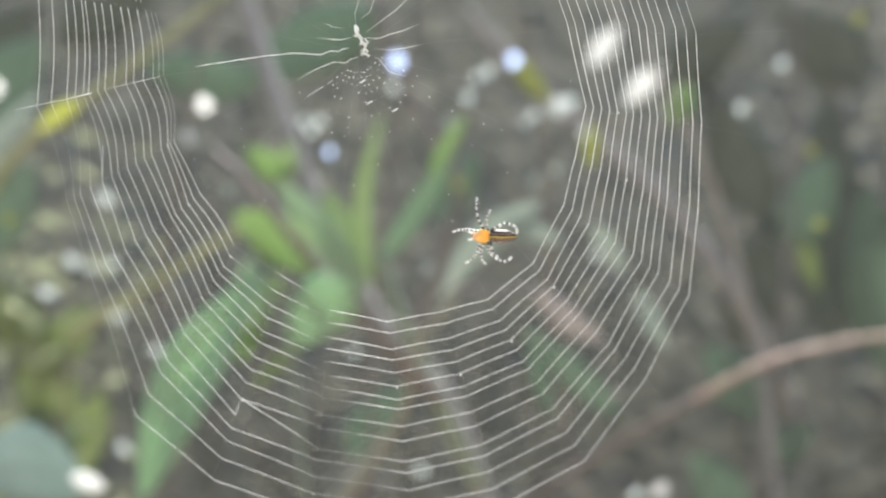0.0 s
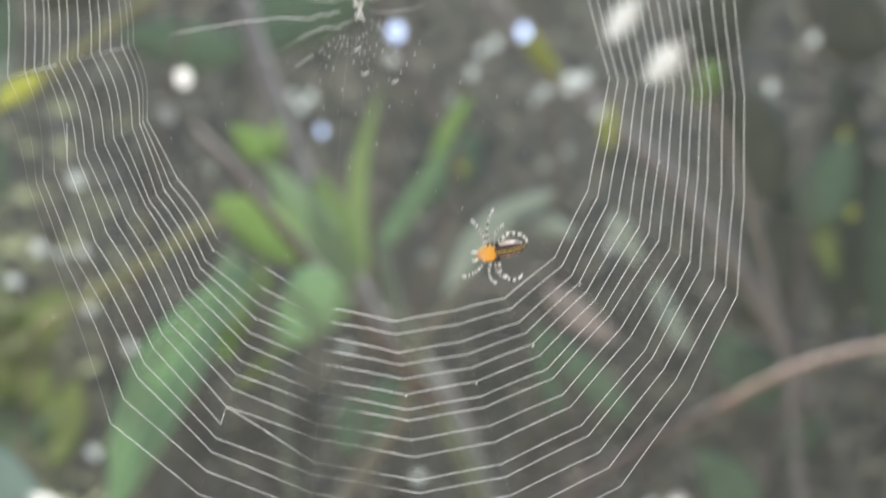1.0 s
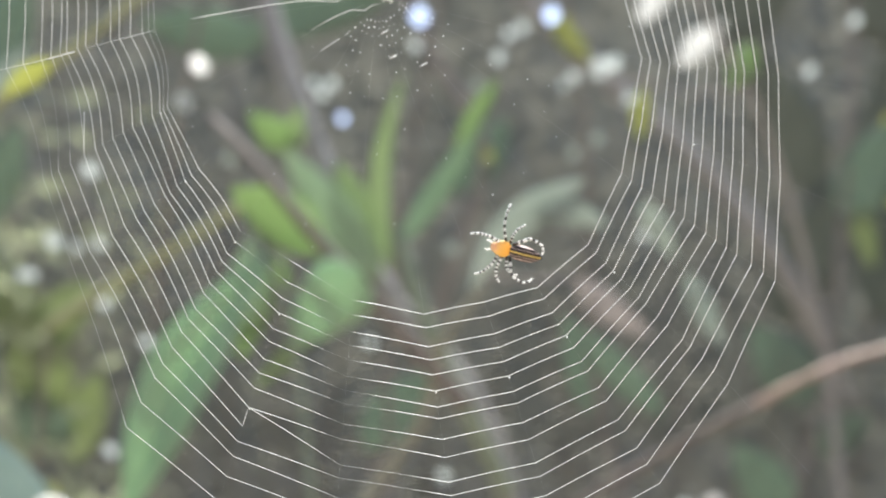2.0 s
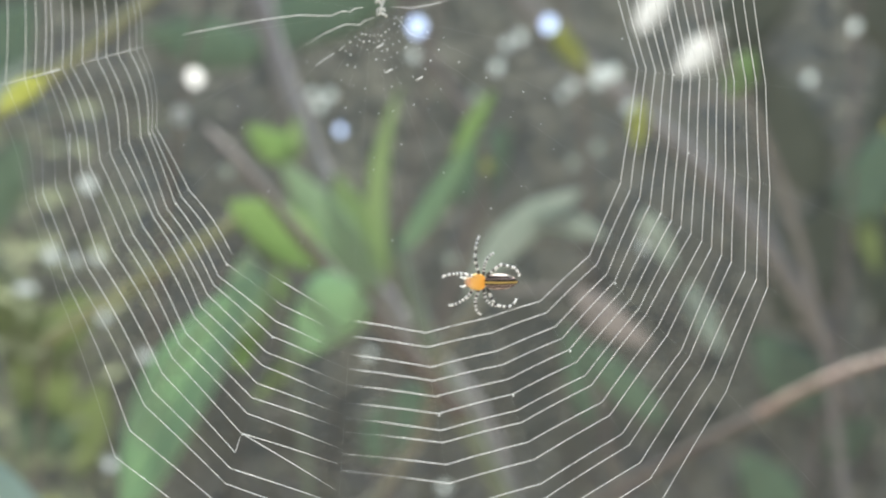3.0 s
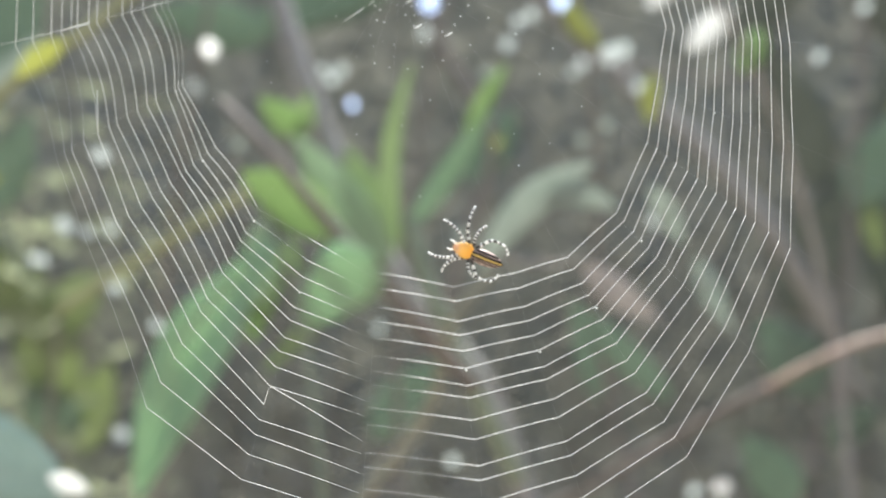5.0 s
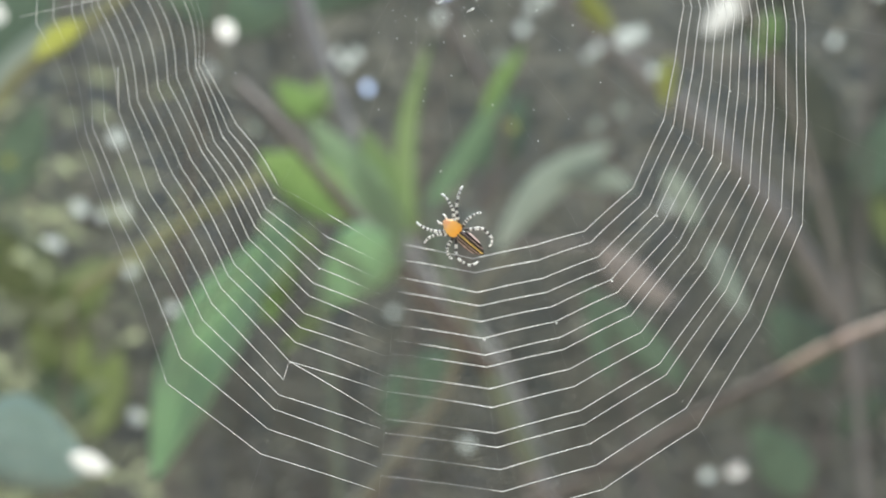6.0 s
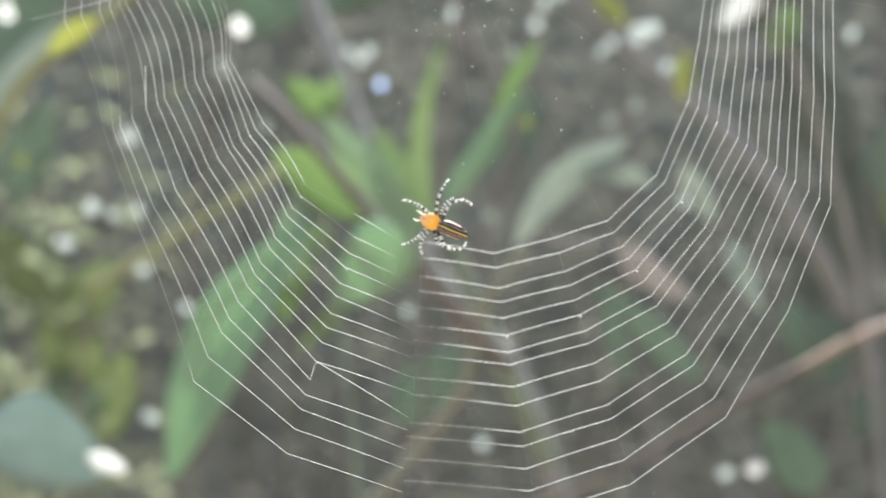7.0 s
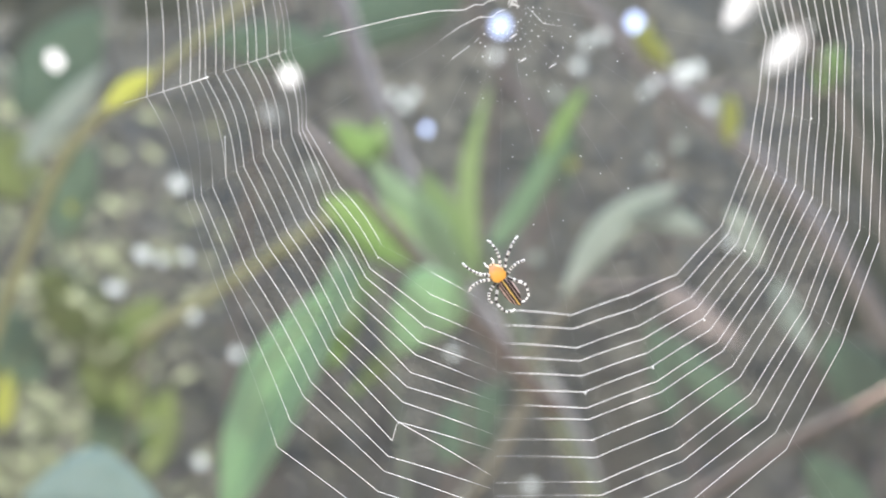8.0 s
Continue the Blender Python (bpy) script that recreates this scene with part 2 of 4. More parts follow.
def thickets():
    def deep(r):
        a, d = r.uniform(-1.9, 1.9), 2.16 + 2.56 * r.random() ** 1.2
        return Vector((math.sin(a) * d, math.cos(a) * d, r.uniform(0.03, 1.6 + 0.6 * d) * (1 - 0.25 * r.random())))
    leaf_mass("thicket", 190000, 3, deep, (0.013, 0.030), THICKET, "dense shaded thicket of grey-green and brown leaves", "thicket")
    rnd = random.Random(12)
    for shrub in range(18):
        a, d = -1.8 + 3.6 * (shrub + rnd.uniform(-0.3, 0.3)) / 17, rnd.uniform(2.4, 4.2)
        foot = Vector((math.sin(a) * d, math.cos(a) * d, -0.02))
        t = thing("thicket_shrub", tuple(foot), "thin bare brown stems of a shrub in the thicket", "shrub", "thicket shrubs")
        for _ in range(7):
            p = Vector((rnd.uniform(-0.35, 0.35), rnd.uniform(-0.3, 0.3), 0))
            lean = Vector((rnd.uniform(-0.4, 0.4), rnd.uniform(-0.25, 0.25), rnd.uniform(1.6, 2.4 + 0.3 * d)))
            bm = bmesh.new()
            tube(bm, [p, p + lean * 0.5 + Vector((rnd.uniform(-0.08, 0.08), 0, 0)), p + lean], [0.013, 0.010, 0.005], 6)
            part("stem", bm, BROWN, t)

    def left(r):
        y = r.uniform(1.15, 1.84)
        return Vector((r.gauss(-0.40, 0.07) * y, y, max(0.05, 1.6 + r.gauss(-0.30, 0.20) * y)))
    leaf_mass("undergrowth", 3600, 5, left, (0.0064, 0.016), OLIVE_FAR, "loose yellow-green undergrowth of narrow leaves", "undergrowth")


# ---- plants ----
def broadleaf_plant():
    t = thing('broadleaf_plant', (0.12, 0.84, 0), 'fresh green broadleaf plant on brown and grey woody stems', 'plant')
    foot = (0.0543, 0.5375, 0.8342)
    stem('trunk', [(0.12, 0.94, 0), (0.115, 0.925, 0.96), (0.0861, 0.9158, 1.3261), (0.0559, 0.9116, 1.4085), (0.0240, 0.9010, 1.4954), (-0.0350, 0.8904, 1.5675), (-0.0776, 0.9010, 1.6472), (-0.1084, 0.9116, 1.7203), (-0.1371, 0.9328, 1.8052), (-0.1629, 0.9540, 1.8862)], 0.0105, 0.0078, BARK, t, 'pale grey woody stem')
    stem('side_stem', [(0.0169, 0.7843, 1.5049), (-0.0372, 0.7654, 1.5674), (-0.0679, 0.7560, 1.6018), (-0.0858, 0.7513, 1.6235), (-0.1055, 0.7560, 1.6471), (-0.1275, 0.7654, 1.6720), (-0.1490, 0.7843, 1.6921)], 0.0056, 0.0026, DARK_STEM, t, 'dark brown side stem')
    stem('green_stem', [(0.0482, 0.8499, 1.4333), (0.0061, 0.8101, 1.5245), (-0.0184, 0.8, 1.5854), (-0.0258, 0.8, 1.6154)], 0.007, 0.0052, GREEN_STEM, t, 'grey-green stem')
    leaf('leaf', (-0.0731, 0.7810, 1.6026), (-0.1330, 0.7680, 1.6442), 0.0350, GREEN, t, -0.05, fold=0.02, fat=0.46, label='bright green rounded leaf')
    leaf('leaf', (-0.0574, 0.8512, 1.6003), (-0.0949, 0.848, 1.6659), 0.0264, MUTED, t, 0.05, fold=0.02, fat=0.45)
    leaf('leaf', (-0.0989, 0.8, 1.5779), (-0.112, 0.8, 1.6059), 0.0104, GREEN, t, 0.0)
    leaf('leaf', (-0.0997, 0.856, 1.6786), (-0.135, 0.8512, 1.7027), 0.0232, GREEN, t, 0.05)
    leaf('leaf', (-0.1037, 0.872, 1.68), (-0.1006, 0.864, 1.7096), 0.0128, MUTED, t, 0.05)
    leaf('leaf', (-0.0338, 0.8101, 1.589), (-0.0232, 0.8, 1.7232), 0.0135, MUTED, t, 0.085, label='narrow upright green leaf')
    leaf('leaf', (-0.0296, 0.8000, 1.6060), (0.0314, 0.8000, 1.7015), 0.0160, SAGE, t, -0.03, fat=0.4, label='narrow slanting grey-green leaf')
    leaf('leaf', (0.0096, 0.7900, 1.6725), (0.0384, 0.7900, 1.7179), 0.0110, GREEN, t, 0.0, fat=0.5, label='bright green leaf tip')
    leaf('leaf', (-0.0398, 0.82, 1.585), (-0.1083, 0.8299, 1.6762), 0.0304, PALE_GREEN, t, 0.0)
    leaf('leaf', (-0.0365, 0.8299, 1.6003), (-0.0723, 0.84, 1.6691), 0.0256, MUTED, t, 0.03)
    leaf('leaf', (-0.0489, 0.7360, 1.5928), (-0.0930, 0.7390, 1.5450), 0.0420, LONG_GREEN, t, 0.0, fat=0.27, fold=0.05, label='soft green leaf with a pointed tip')
    leaf('leaf', (-0.0822, 0.760, 1.5520), (-0.1180, 0.765, 1.5170), 0.0120, MUTED, t, 0.0, fat=0.4)


def lance_plant():
    t = thing('lance_leaf_plant', (-0.12, 0.7, 0), 'tall plant with long pale green lance-shaped leaves', 'plant')
    stem('stalk', [(-0.12, 0.74, 0), (-0.11, 0.74, 0.96), (-0.0776, 0.74, 1.441), (-0.088, 0.74, 1.5381), (-0.1005, 0.7299, 1.6003)], 0.00352, 0.00192, GREEN_STEM, t)
    leaf('leaf', (-0.1086, 0.7488, 1.6021), (-0.1888, 0.728, 1.4437), 0.04288, LONG_GREEN, t, -0.055, face=(0, -1, 0.25), fold=0.5, fat=0.52, label='long drooping pale green leaf')
    leaf('leaf', (-0.1224, 0.76, 1.5576), (-0.1178, 0.7648, 1.6165), 0.0256, PALE_GREEN, t, 0.0)
    leaf('leaf', (-0.1286, 0.776, 1.535), (-0.1045, 0.7728, 1.6003), 0.0144, GREEN, t, 0.0)


def left_stalk():
    t = thing('grass_stalk', (-0.28, 0.7, 0), 'slanting olive grass stalk with a yellow leaf tip', 'grass')
    stem('stalk', [(-0.34, 0.7, 0), (-0.3301, 0.7, 1.12), (-0.3027, 0.7, 1.6037), (-0.2563, 0.6899, 1.6859), (-0.2208, 0.6899, 1.7117), (-0.1749, 0.7, 1.751), (-0.1227, 0.72, 1.7992)], 0.0044, 0.0028, OLIVE_STEM, t)
    leaf('leaf', (-0.247, 0.6821, 1.692), (-0.2165, 0.676, 1.7117), 0.0136, YELLOW, t, 0.0, fat=0.5, label='bright yellow leaf')
    stem('twig', [(-0.2598, 0.8, 1.5555), (-0.1974, 0.7901, 1.593), (-0.1293, 0.78, 1.6333)], 0.0044, 0.0036, OLIVE_STEM, t, 'olive twig')
    stem('twig', [(-0.32, 0.72, 0.96), (-0.2779, 0.82, 1.4238), (-0.2598, 0.8, 1.5555)], 0.0016, 0.0016, BROWN, t)


def pale_plant():
    t = thing('glaucous_plant', (0.1, 0.76, 0), 'plant with pale grey-green glaucous leaves', 'plant')
    stem('stalk', [(-0.096, 0.8, 0), (-0.096, 0.8, 0.96), (-0.0835, 0.796, 1.3973), (-0.0685, 0.796, 1.4197), (-0.037, 0.796, 1.457), (-0.0118, 0.788, 1.4952), (0.0029, 0.7701, 1.5499), (0.0288, 0.76, 1.5826)], 0.00736, 0.00288, DRAB, t)
    leaf('leaf', (0.0181, 0.76, 1.579), (0.0904, 0.74, 1.6488), 0.02299, GLAUCOUS, t, 0.1, fat=0.55, label='arched pale grey-green leaf')
    leaf('leaf', (0.0578, 0.744, 1.6248), (0.1029, 0.7299, 1.6192), 0.016, GLAUCOUS, t, 0.12, fat=0.5)
    leaf('leaf', (0.0928, 0.8400, 1.5855), (0.1486, 0.8400, 1.5446), 0.0215, PINKISH, t, -0.03, fat=0.42, label='withered pinkish leaf')
    stem('twig', [(0.027, 0.76, 1.5898), (0.0584, 0.8, 1.5854), (0.0928, 0.84, 1.5878)], 0.0016, 0.0016, BROWN, t)
    leaf('leaf', (0.1694, 0.864, 1.5971), (0.1413, 0.848, 1.6402), 0.0168, GLAUCOUS, t, 0.0, fat=0.6)
    leaf('leaf', (0.2085, 0.88, 1.5325), (0.1795, 0.88, 1.5901), 0.0168, GLAUCOUS, t, 0.03, fat=0.6)
    leaf('leaf', (0.1669, 0.9, 1.4824), (0.0867, 0.9, 1.5582), 0.024, DULL_GREEN, t, 0.0)
    leaf('leaf', (0.112, 0.9, 1.4824), (0.091, 0.9, 1.5499), 0.0165, DULL_GREEN, t, 0.0)


def dry_branch():
    t = thing('dry_branch', (0.2, 0.8, 0), 'bare coppery dry branch arching through the undergrowth', 'branch')
    # same branch in two tones: shadow on the lower length painted as darker wood
    stem('branch', [(-0.04, 0.86, 0), (-0.04, 0.86, 1.28), (0.0306, 0.86, 1.3891), (0.0888, 0.84, 1.4254), (0.1446, 0.82, 1.4634), (0.1763, 0.8, 1.4858), (0.2069, 0.788, 1.5042)], 0.00256, 0.0036, SHADED_WOOD, t, 'brown lower branch, darkened for shadow')
    # the sunlit length, its highlight put into the lighter coppery colour
    stem('lit_branch', [(0.2019, 0.7901, 1.501), (0.2323, 0.784, 1.5197), (0.2654, 0.78, 1.5347), (0.2979, 0.78, 1.543), (0.3805, 0.8, 1.5536)], 0.0029, 0.0021, COPPER, t, 'coppery upper branch, lightened for its highlight')


def pale_shrub():
    t = thing('pale_shrub', (0.18, 0.84, 0), 'thin shrub with bleached white, yellow and green leaves', 'shrub')
    stem('stem', [(0.32, 0.9, 0), (0.3101, 0.9, 1.28), (0.2619, 0.88, 1.617), (0.2147, 0.84, 1.7184), (0.1712, 0.82, 1.7846), (0.1405, 0.82, 1.8307)], 0.004, 0.002, BARK, t)
    leaf('leaf', (0.1962, 0.828, 1.7632), (0.1627, 0.82, 1.7309), 0.0195, WHITE, t, 0.0, fat=0.55, label='bleached white leaf')
    leaf('leaf', (0.1613, 0.828, 1.7941), (0.1358, 0.82, 1.76), 0.018, WHITE, t, 0.0, fat=0.55)
    leaf('leaf', (0.2186, 0.84, 1.7498), (0.2005, 0.8299, 1.717), 0.02101, GREEN, t, 0.0, fat=0.5)
    leaf('leaf', (0.1347, 0.8, 1.7126), (0.1302, 0.788, 1.6771), 0.0128, YELLOW, t, 0.0, fat=0.5, label='small yellow leaf')
    leaf('leaf', (0.0846, 0.9, 1.7765), (0.112, 0.9, 1.7458), 0.0168, LIME, t)
    stem('twig', [(0.2147, 0.84, 1.7184), (0.1712, 0.82, 1.7117), (0.1352, 0.8, 1.7165), (0.1246, 0.9, 1.7394), (0.0699, 0.9, 1.7816)], 0.0014, 0.001, BROWN, t)


def corner_plant():
    t = thing('broad_leaf_plant', (-0.2, 0.62, 0), 'low plant with a broad bluish-green leaf', 'plant')
    stem('stalk', [(-0.28, 0.64, 0), (-0.28, 0.64, 0.96), (-0.3008, 0.64, 1.4026), (-0.2694, 0.6299, 1.4765)], 0.004, 0.0028, GREEN_STEM, t)
    leaf('leaf', (-0.2754, 0.6299, 1.4794), (-0.1935, 0.616, 1.4690), 0.050, BLUISH, t, 0.12, fat=0.55, label='broad bluish-green leaf')
    leaf('leaf_tip', (-0.2040, 0.6099, 1.4778), (-0.1815, 0.608, 1.4708), 0.0116, WHITE, t, 0.0, fat=0.5, label='bleached white leaf tip')


def understory():
    t = thing('understory_plant', (0, 1.344, 0), 'soft dull green understory leaves on thin brown stems', 'plant')
    stem('stem', [(-0.448, 1.344, 0), (-0.448, 1.344, 0.96), (-0.4037, 1.2992, 1.4061), (-0.4251, 1.2544, 1.5301), (-0.4955, 1.2544, 1.6827), (-0.5402, 1.2768, 1.8277)], 0.00672, 0.00448, GREEN_STEM, t)
    stem('stem', [(0.56, 1.376, 0), (0.544, 1.376, 0.96), (0.3875, 1.344, 1.3112), (0.4126, 1.344, 1.3994), (0.4504, 1.344, 1.6886), (0.463, 1.344, 1.9403)], 0.0045, 0.0035, BROWN, t)
    stem('branch', [(0.4654, 1.3888, 1.4317), (0.3875, 1.344, 1.5755), (0.2805, 1.344, 1.7139), (0.1736, 1.344, 1.8082), (0.0603, 1.344, 1.9277)], 0.0125, 0.0085, BARK, t, 'brown diagonal branch')
    stem('branch', [(-0.141, 1.344, 1.1854), (0.0208, 1.232, 1.6237), (0.0438, 1.232, 1.7043), (-0.0141, 1.2544, 1.8237), (-0.0493, 1.2544, 1.9176)], 0.00672, 0.0056, BROWN, t)
    for a, b, w, m in (((-0.4016, 1.2544, 1.4362), (-0.429, 1.232, 1.5544), 0.0672, OLIVE), ((-0.4192, 1.2544, 1.5067), (-0.3664, 1.2544, 1.5771), 0.04928, OLIVE), ((-0.3968, 1.2768, 1.3974), (-0.4347, 1.232, 1.4622), 0.05824, DULL_GREEN), ((-0.4251, 1.2544, 1.5301), (-0.4955, 1.2544, 1.6064), 0.0672, OLIVE), ((-0.4779, 1.2544, 1.6358), (-0.429, 1.232, 1.739), 0.04928, DULL_GREEN), ((-0.5131, 1.2544, 1.765), (-0.4251, 1.2544, 1.8824), 0.0784, DULL_GREEN), ((-0.4955, 1.2544, 1.6827), (-0.5778, 1.2544, 1.765), 0.0672, OLIVE), ((-0.3976, 1.2992, 1.3818), (-0.361, 1.2768, 1.4811), 0.0448, OLIVE), ((-0.4955, 1.2544, 1.4832), (-0.5602, 1.2544, 1.5771), 0.0672, DULL_GREEN), ((0.3875, 1.344, 1.3112), (0.3192, 1.3216, 1.3965), 0.05824, DULL_GREEN), ((0.4126, 1.344, 1.3867), (0.4755, 1.344, 1.4245), 0.04928, DULL_GREEN), ((0.4189, 1.344, 1.4371), (0.3435, 1.344, 1.5251), 0.0672, DULL_GREEN), ((0.4504, 1.344, 1.6384), (0.5006, 1.344, 1.7515), 0.0672, DULL_GREEN), ((0.463, 1.344, 1.6573), (0.4819, 1.344, 1.588), 0.02688, OLIVE), ((-0.0376, 1.2544, 1.9117), (-0.2099, 1.232, 1.8197), 0.07168, DULL_GREEN), ((-0.0702, 1.12, 1.4222), (-0.0126, 1.12, 1.4957), 0.04928, DULL_GREEN), ((-0.4634, 1.12, 1.7002), (-0.3795, 1.12, 1.7997), 0.02688, GLAUCOUS), ((-0.1877, 1.2768, 1.8277), (-0.3134, 1.2544, 1.8472), 0.05376, DULL_GREEN), ((0.0211, 1.2544, 1.6651), (0.0682, 1.2544, 1.7474), 0.0448, DULL_GREEN), ((0.6173, 1.44, 1.4659), (0.5642, 1.408, 1.7259), 0.096, DULL_GREEN), ((0.4888, 1.568, 1.6814), (0.3925, 1.536, 1.8739), 0.08, DEEP), ((0.4374, 1.568, 1.5126), (0.5056, 1.552, 1.7024), 0.088, DEEP), ((0.5694, 1.568, 1.5126), (0.5768, 1.568, 1.8797), 0.096, DEEP), ((0.3347, 1.568, 1.8797), (0.4667, 1.568, 1.9677), 0.08, DEEP), ((0.6282, 1.568, 1.8797), (0.5107, 1.568, 1.9898), 0.096, DEEP), ((-0.6218, 1.52, 1.8498), (-0.515, 1.52, 1.992), 0.088, DEEP), ((-0.4866, 1.52, 1.935), (-0.3514, 1.52, 2.0133), 0.08, DEEP), ((-0.6645, 1.52, 1.9422), (-0.572, 1.52, 2.049), 0.088, DEEP), ((-0.436, 1.008, 1.4683), (-0.4312, 1.008, 1.5203), 0.01792, YELLOW)):
        leaf('leaf', a, b, w, m, t)


def bramble():
    """Thin twigs behind everything, set with small pale discs that imitate spots of light."""
    t = thing('bramble', (0, 0.94, 0), 'leafless bramble twigs with small round discs for spots of light', 'bramble')
    stem('twig', [(-0.04, 1.0, 0), (-0.04, 1.0, 1.28), (-0.0394, 1.0, 1.5723), (-0.011, 0.98, 1.7565), (0.0165, 0.98, 1.8941)], 0.0032, 0.002, BROWN, t)
    stem('twig', [(-0.24, 1.0, 0), (-0.24, 1.0, 1.28), (-0.2358, 1.0, 1.5723), (-0.1997, 0.94, 1.728), (-0.1778, 0.94, 1.8381)], 0.0032, 0.002, BROWN, t)
    stem('twig', [(0.2, 1.0, 0), (0.18, 1.0, 1.28), (0.1245, 1.0, 1.5256), (0.115, 0.96, 1.7083), (0.0906, 0.94, 1.8381)], 0.0032, 0.002, BROWN, t)

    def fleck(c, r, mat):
        """A thin round disc imitating a light spot, tipped back so that the sun comes through it."""
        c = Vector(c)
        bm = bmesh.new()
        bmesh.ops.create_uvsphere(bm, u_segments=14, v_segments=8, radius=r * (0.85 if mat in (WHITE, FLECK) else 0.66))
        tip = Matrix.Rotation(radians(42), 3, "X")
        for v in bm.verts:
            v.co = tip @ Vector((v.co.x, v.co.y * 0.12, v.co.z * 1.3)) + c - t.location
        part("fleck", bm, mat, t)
    # WHITE and LIME discs here imitate light spots as well
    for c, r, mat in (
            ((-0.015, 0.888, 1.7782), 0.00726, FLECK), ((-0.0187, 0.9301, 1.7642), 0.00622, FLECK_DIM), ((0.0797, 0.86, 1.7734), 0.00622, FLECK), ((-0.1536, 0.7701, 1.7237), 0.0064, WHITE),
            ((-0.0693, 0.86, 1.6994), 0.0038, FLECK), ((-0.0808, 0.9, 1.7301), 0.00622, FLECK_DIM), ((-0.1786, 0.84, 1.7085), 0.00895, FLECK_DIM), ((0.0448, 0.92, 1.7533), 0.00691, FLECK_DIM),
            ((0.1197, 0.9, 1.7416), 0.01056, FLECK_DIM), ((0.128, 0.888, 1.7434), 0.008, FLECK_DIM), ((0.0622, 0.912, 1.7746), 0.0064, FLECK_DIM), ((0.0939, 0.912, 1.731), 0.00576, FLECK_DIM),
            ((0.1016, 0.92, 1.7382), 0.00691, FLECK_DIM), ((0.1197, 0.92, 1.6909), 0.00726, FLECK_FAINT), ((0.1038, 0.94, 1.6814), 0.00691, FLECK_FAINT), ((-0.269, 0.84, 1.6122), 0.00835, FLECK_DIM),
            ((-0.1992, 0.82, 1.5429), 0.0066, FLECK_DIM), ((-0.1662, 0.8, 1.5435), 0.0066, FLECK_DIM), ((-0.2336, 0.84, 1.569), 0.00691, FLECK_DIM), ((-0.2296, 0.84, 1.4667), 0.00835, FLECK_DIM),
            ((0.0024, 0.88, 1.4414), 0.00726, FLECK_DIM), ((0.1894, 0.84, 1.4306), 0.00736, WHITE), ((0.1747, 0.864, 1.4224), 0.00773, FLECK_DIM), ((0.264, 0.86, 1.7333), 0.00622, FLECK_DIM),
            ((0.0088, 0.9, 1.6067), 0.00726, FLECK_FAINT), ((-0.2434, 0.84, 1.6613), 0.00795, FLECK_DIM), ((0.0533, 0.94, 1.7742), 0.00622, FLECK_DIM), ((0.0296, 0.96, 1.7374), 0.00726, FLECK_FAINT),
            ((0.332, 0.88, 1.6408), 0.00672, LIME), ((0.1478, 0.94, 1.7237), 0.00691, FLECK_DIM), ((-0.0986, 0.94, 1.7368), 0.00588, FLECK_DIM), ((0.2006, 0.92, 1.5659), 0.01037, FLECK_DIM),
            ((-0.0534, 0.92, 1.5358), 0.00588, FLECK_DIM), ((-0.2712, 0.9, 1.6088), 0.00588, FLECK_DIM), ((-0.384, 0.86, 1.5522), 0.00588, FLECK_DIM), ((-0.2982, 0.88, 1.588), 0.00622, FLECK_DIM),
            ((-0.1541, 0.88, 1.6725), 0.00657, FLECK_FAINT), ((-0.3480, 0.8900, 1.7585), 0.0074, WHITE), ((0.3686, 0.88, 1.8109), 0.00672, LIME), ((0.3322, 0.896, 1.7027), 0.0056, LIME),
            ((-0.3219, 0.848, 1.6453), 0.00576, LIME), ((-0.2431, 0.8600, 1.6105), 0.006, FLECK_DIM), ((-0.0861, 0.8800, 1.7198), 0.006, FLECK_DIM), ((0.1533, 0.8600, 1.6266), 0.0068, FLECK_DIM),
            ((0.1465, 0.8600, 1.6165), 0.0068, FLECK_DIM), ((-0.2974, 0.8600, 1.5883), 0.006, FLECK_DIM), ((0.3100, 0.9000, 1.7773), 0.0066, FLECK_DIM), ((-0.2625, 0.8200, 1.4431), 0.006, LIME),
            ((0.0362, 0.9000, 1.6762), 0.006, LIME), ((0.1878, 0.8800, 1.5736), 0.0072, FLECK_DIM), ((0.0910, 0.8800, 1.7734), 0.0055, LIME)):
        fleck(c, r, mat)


# ---- the web ----
# Each radius: direction and length to the innermost turn, then to the outermost turn (degrees, millimetres).
RADII = [(278.2, 60.9, 278.3, 108.7), (289.2, 61.7, 288.4, 108.9), (298.7, 63.0, 300.0, 106.9), (310.3, 61.8, 312.1, 99.3),
         (324.0, 57.3, 324.4, 93.1), (334.7, 53.7, 335.6, 84.3), (346.8, 51.8, 349.0, 78.0), (8.0, 45.8, 4.1, 74.2),
         (36.9, 46.4, 22.6, 71.4), (60.7, 50.2, 54.0, 72.8), (80.5, 51.0, 79.0, 77.5), (103.8, 50.7, 104.8, 76.5),
         (126.1, 51.5, 134.7, 76.8), (149.4, 49.4, 156.5, 76.6), (169.8, 45.3, 170.0, 72.1), (188.3, 43.1, 190.8, 71.9),
         (207.7, 45.2, 208.6, 72.4), (223.9, 47.1, 220.9, 77.2), (239.5, 51.5, 239.7, 94.5), (252.5, 53.2, 252.5, 100.6),
         (265.3, 58.0, 265.4, 104.0)]
# How the turns are spread along a radius, from the innermost to the outermost, for radii on each side of the web.
BELOW = (0, 0.06, 0.13, 0.188, 0.248, 0.31, 0.373, 0.423, 0.507, 0.577, 0.675, 0.73, 0.815, 0.9, 1)
BESIDE = (0, 0.065, 0.133, 0.205, 0.274, 0.346, 0.41, 0.479, 0.551, 0.616, 0.684, 0.749, 0.844, 0.924, 1)
SLOPING = (0, 0.058, 0.116, 0.16, 0.209, 0.27, 0.319, 0.395, 0.453, 0.521, 0.602, 0.681, 0.756, 0.879, 1)
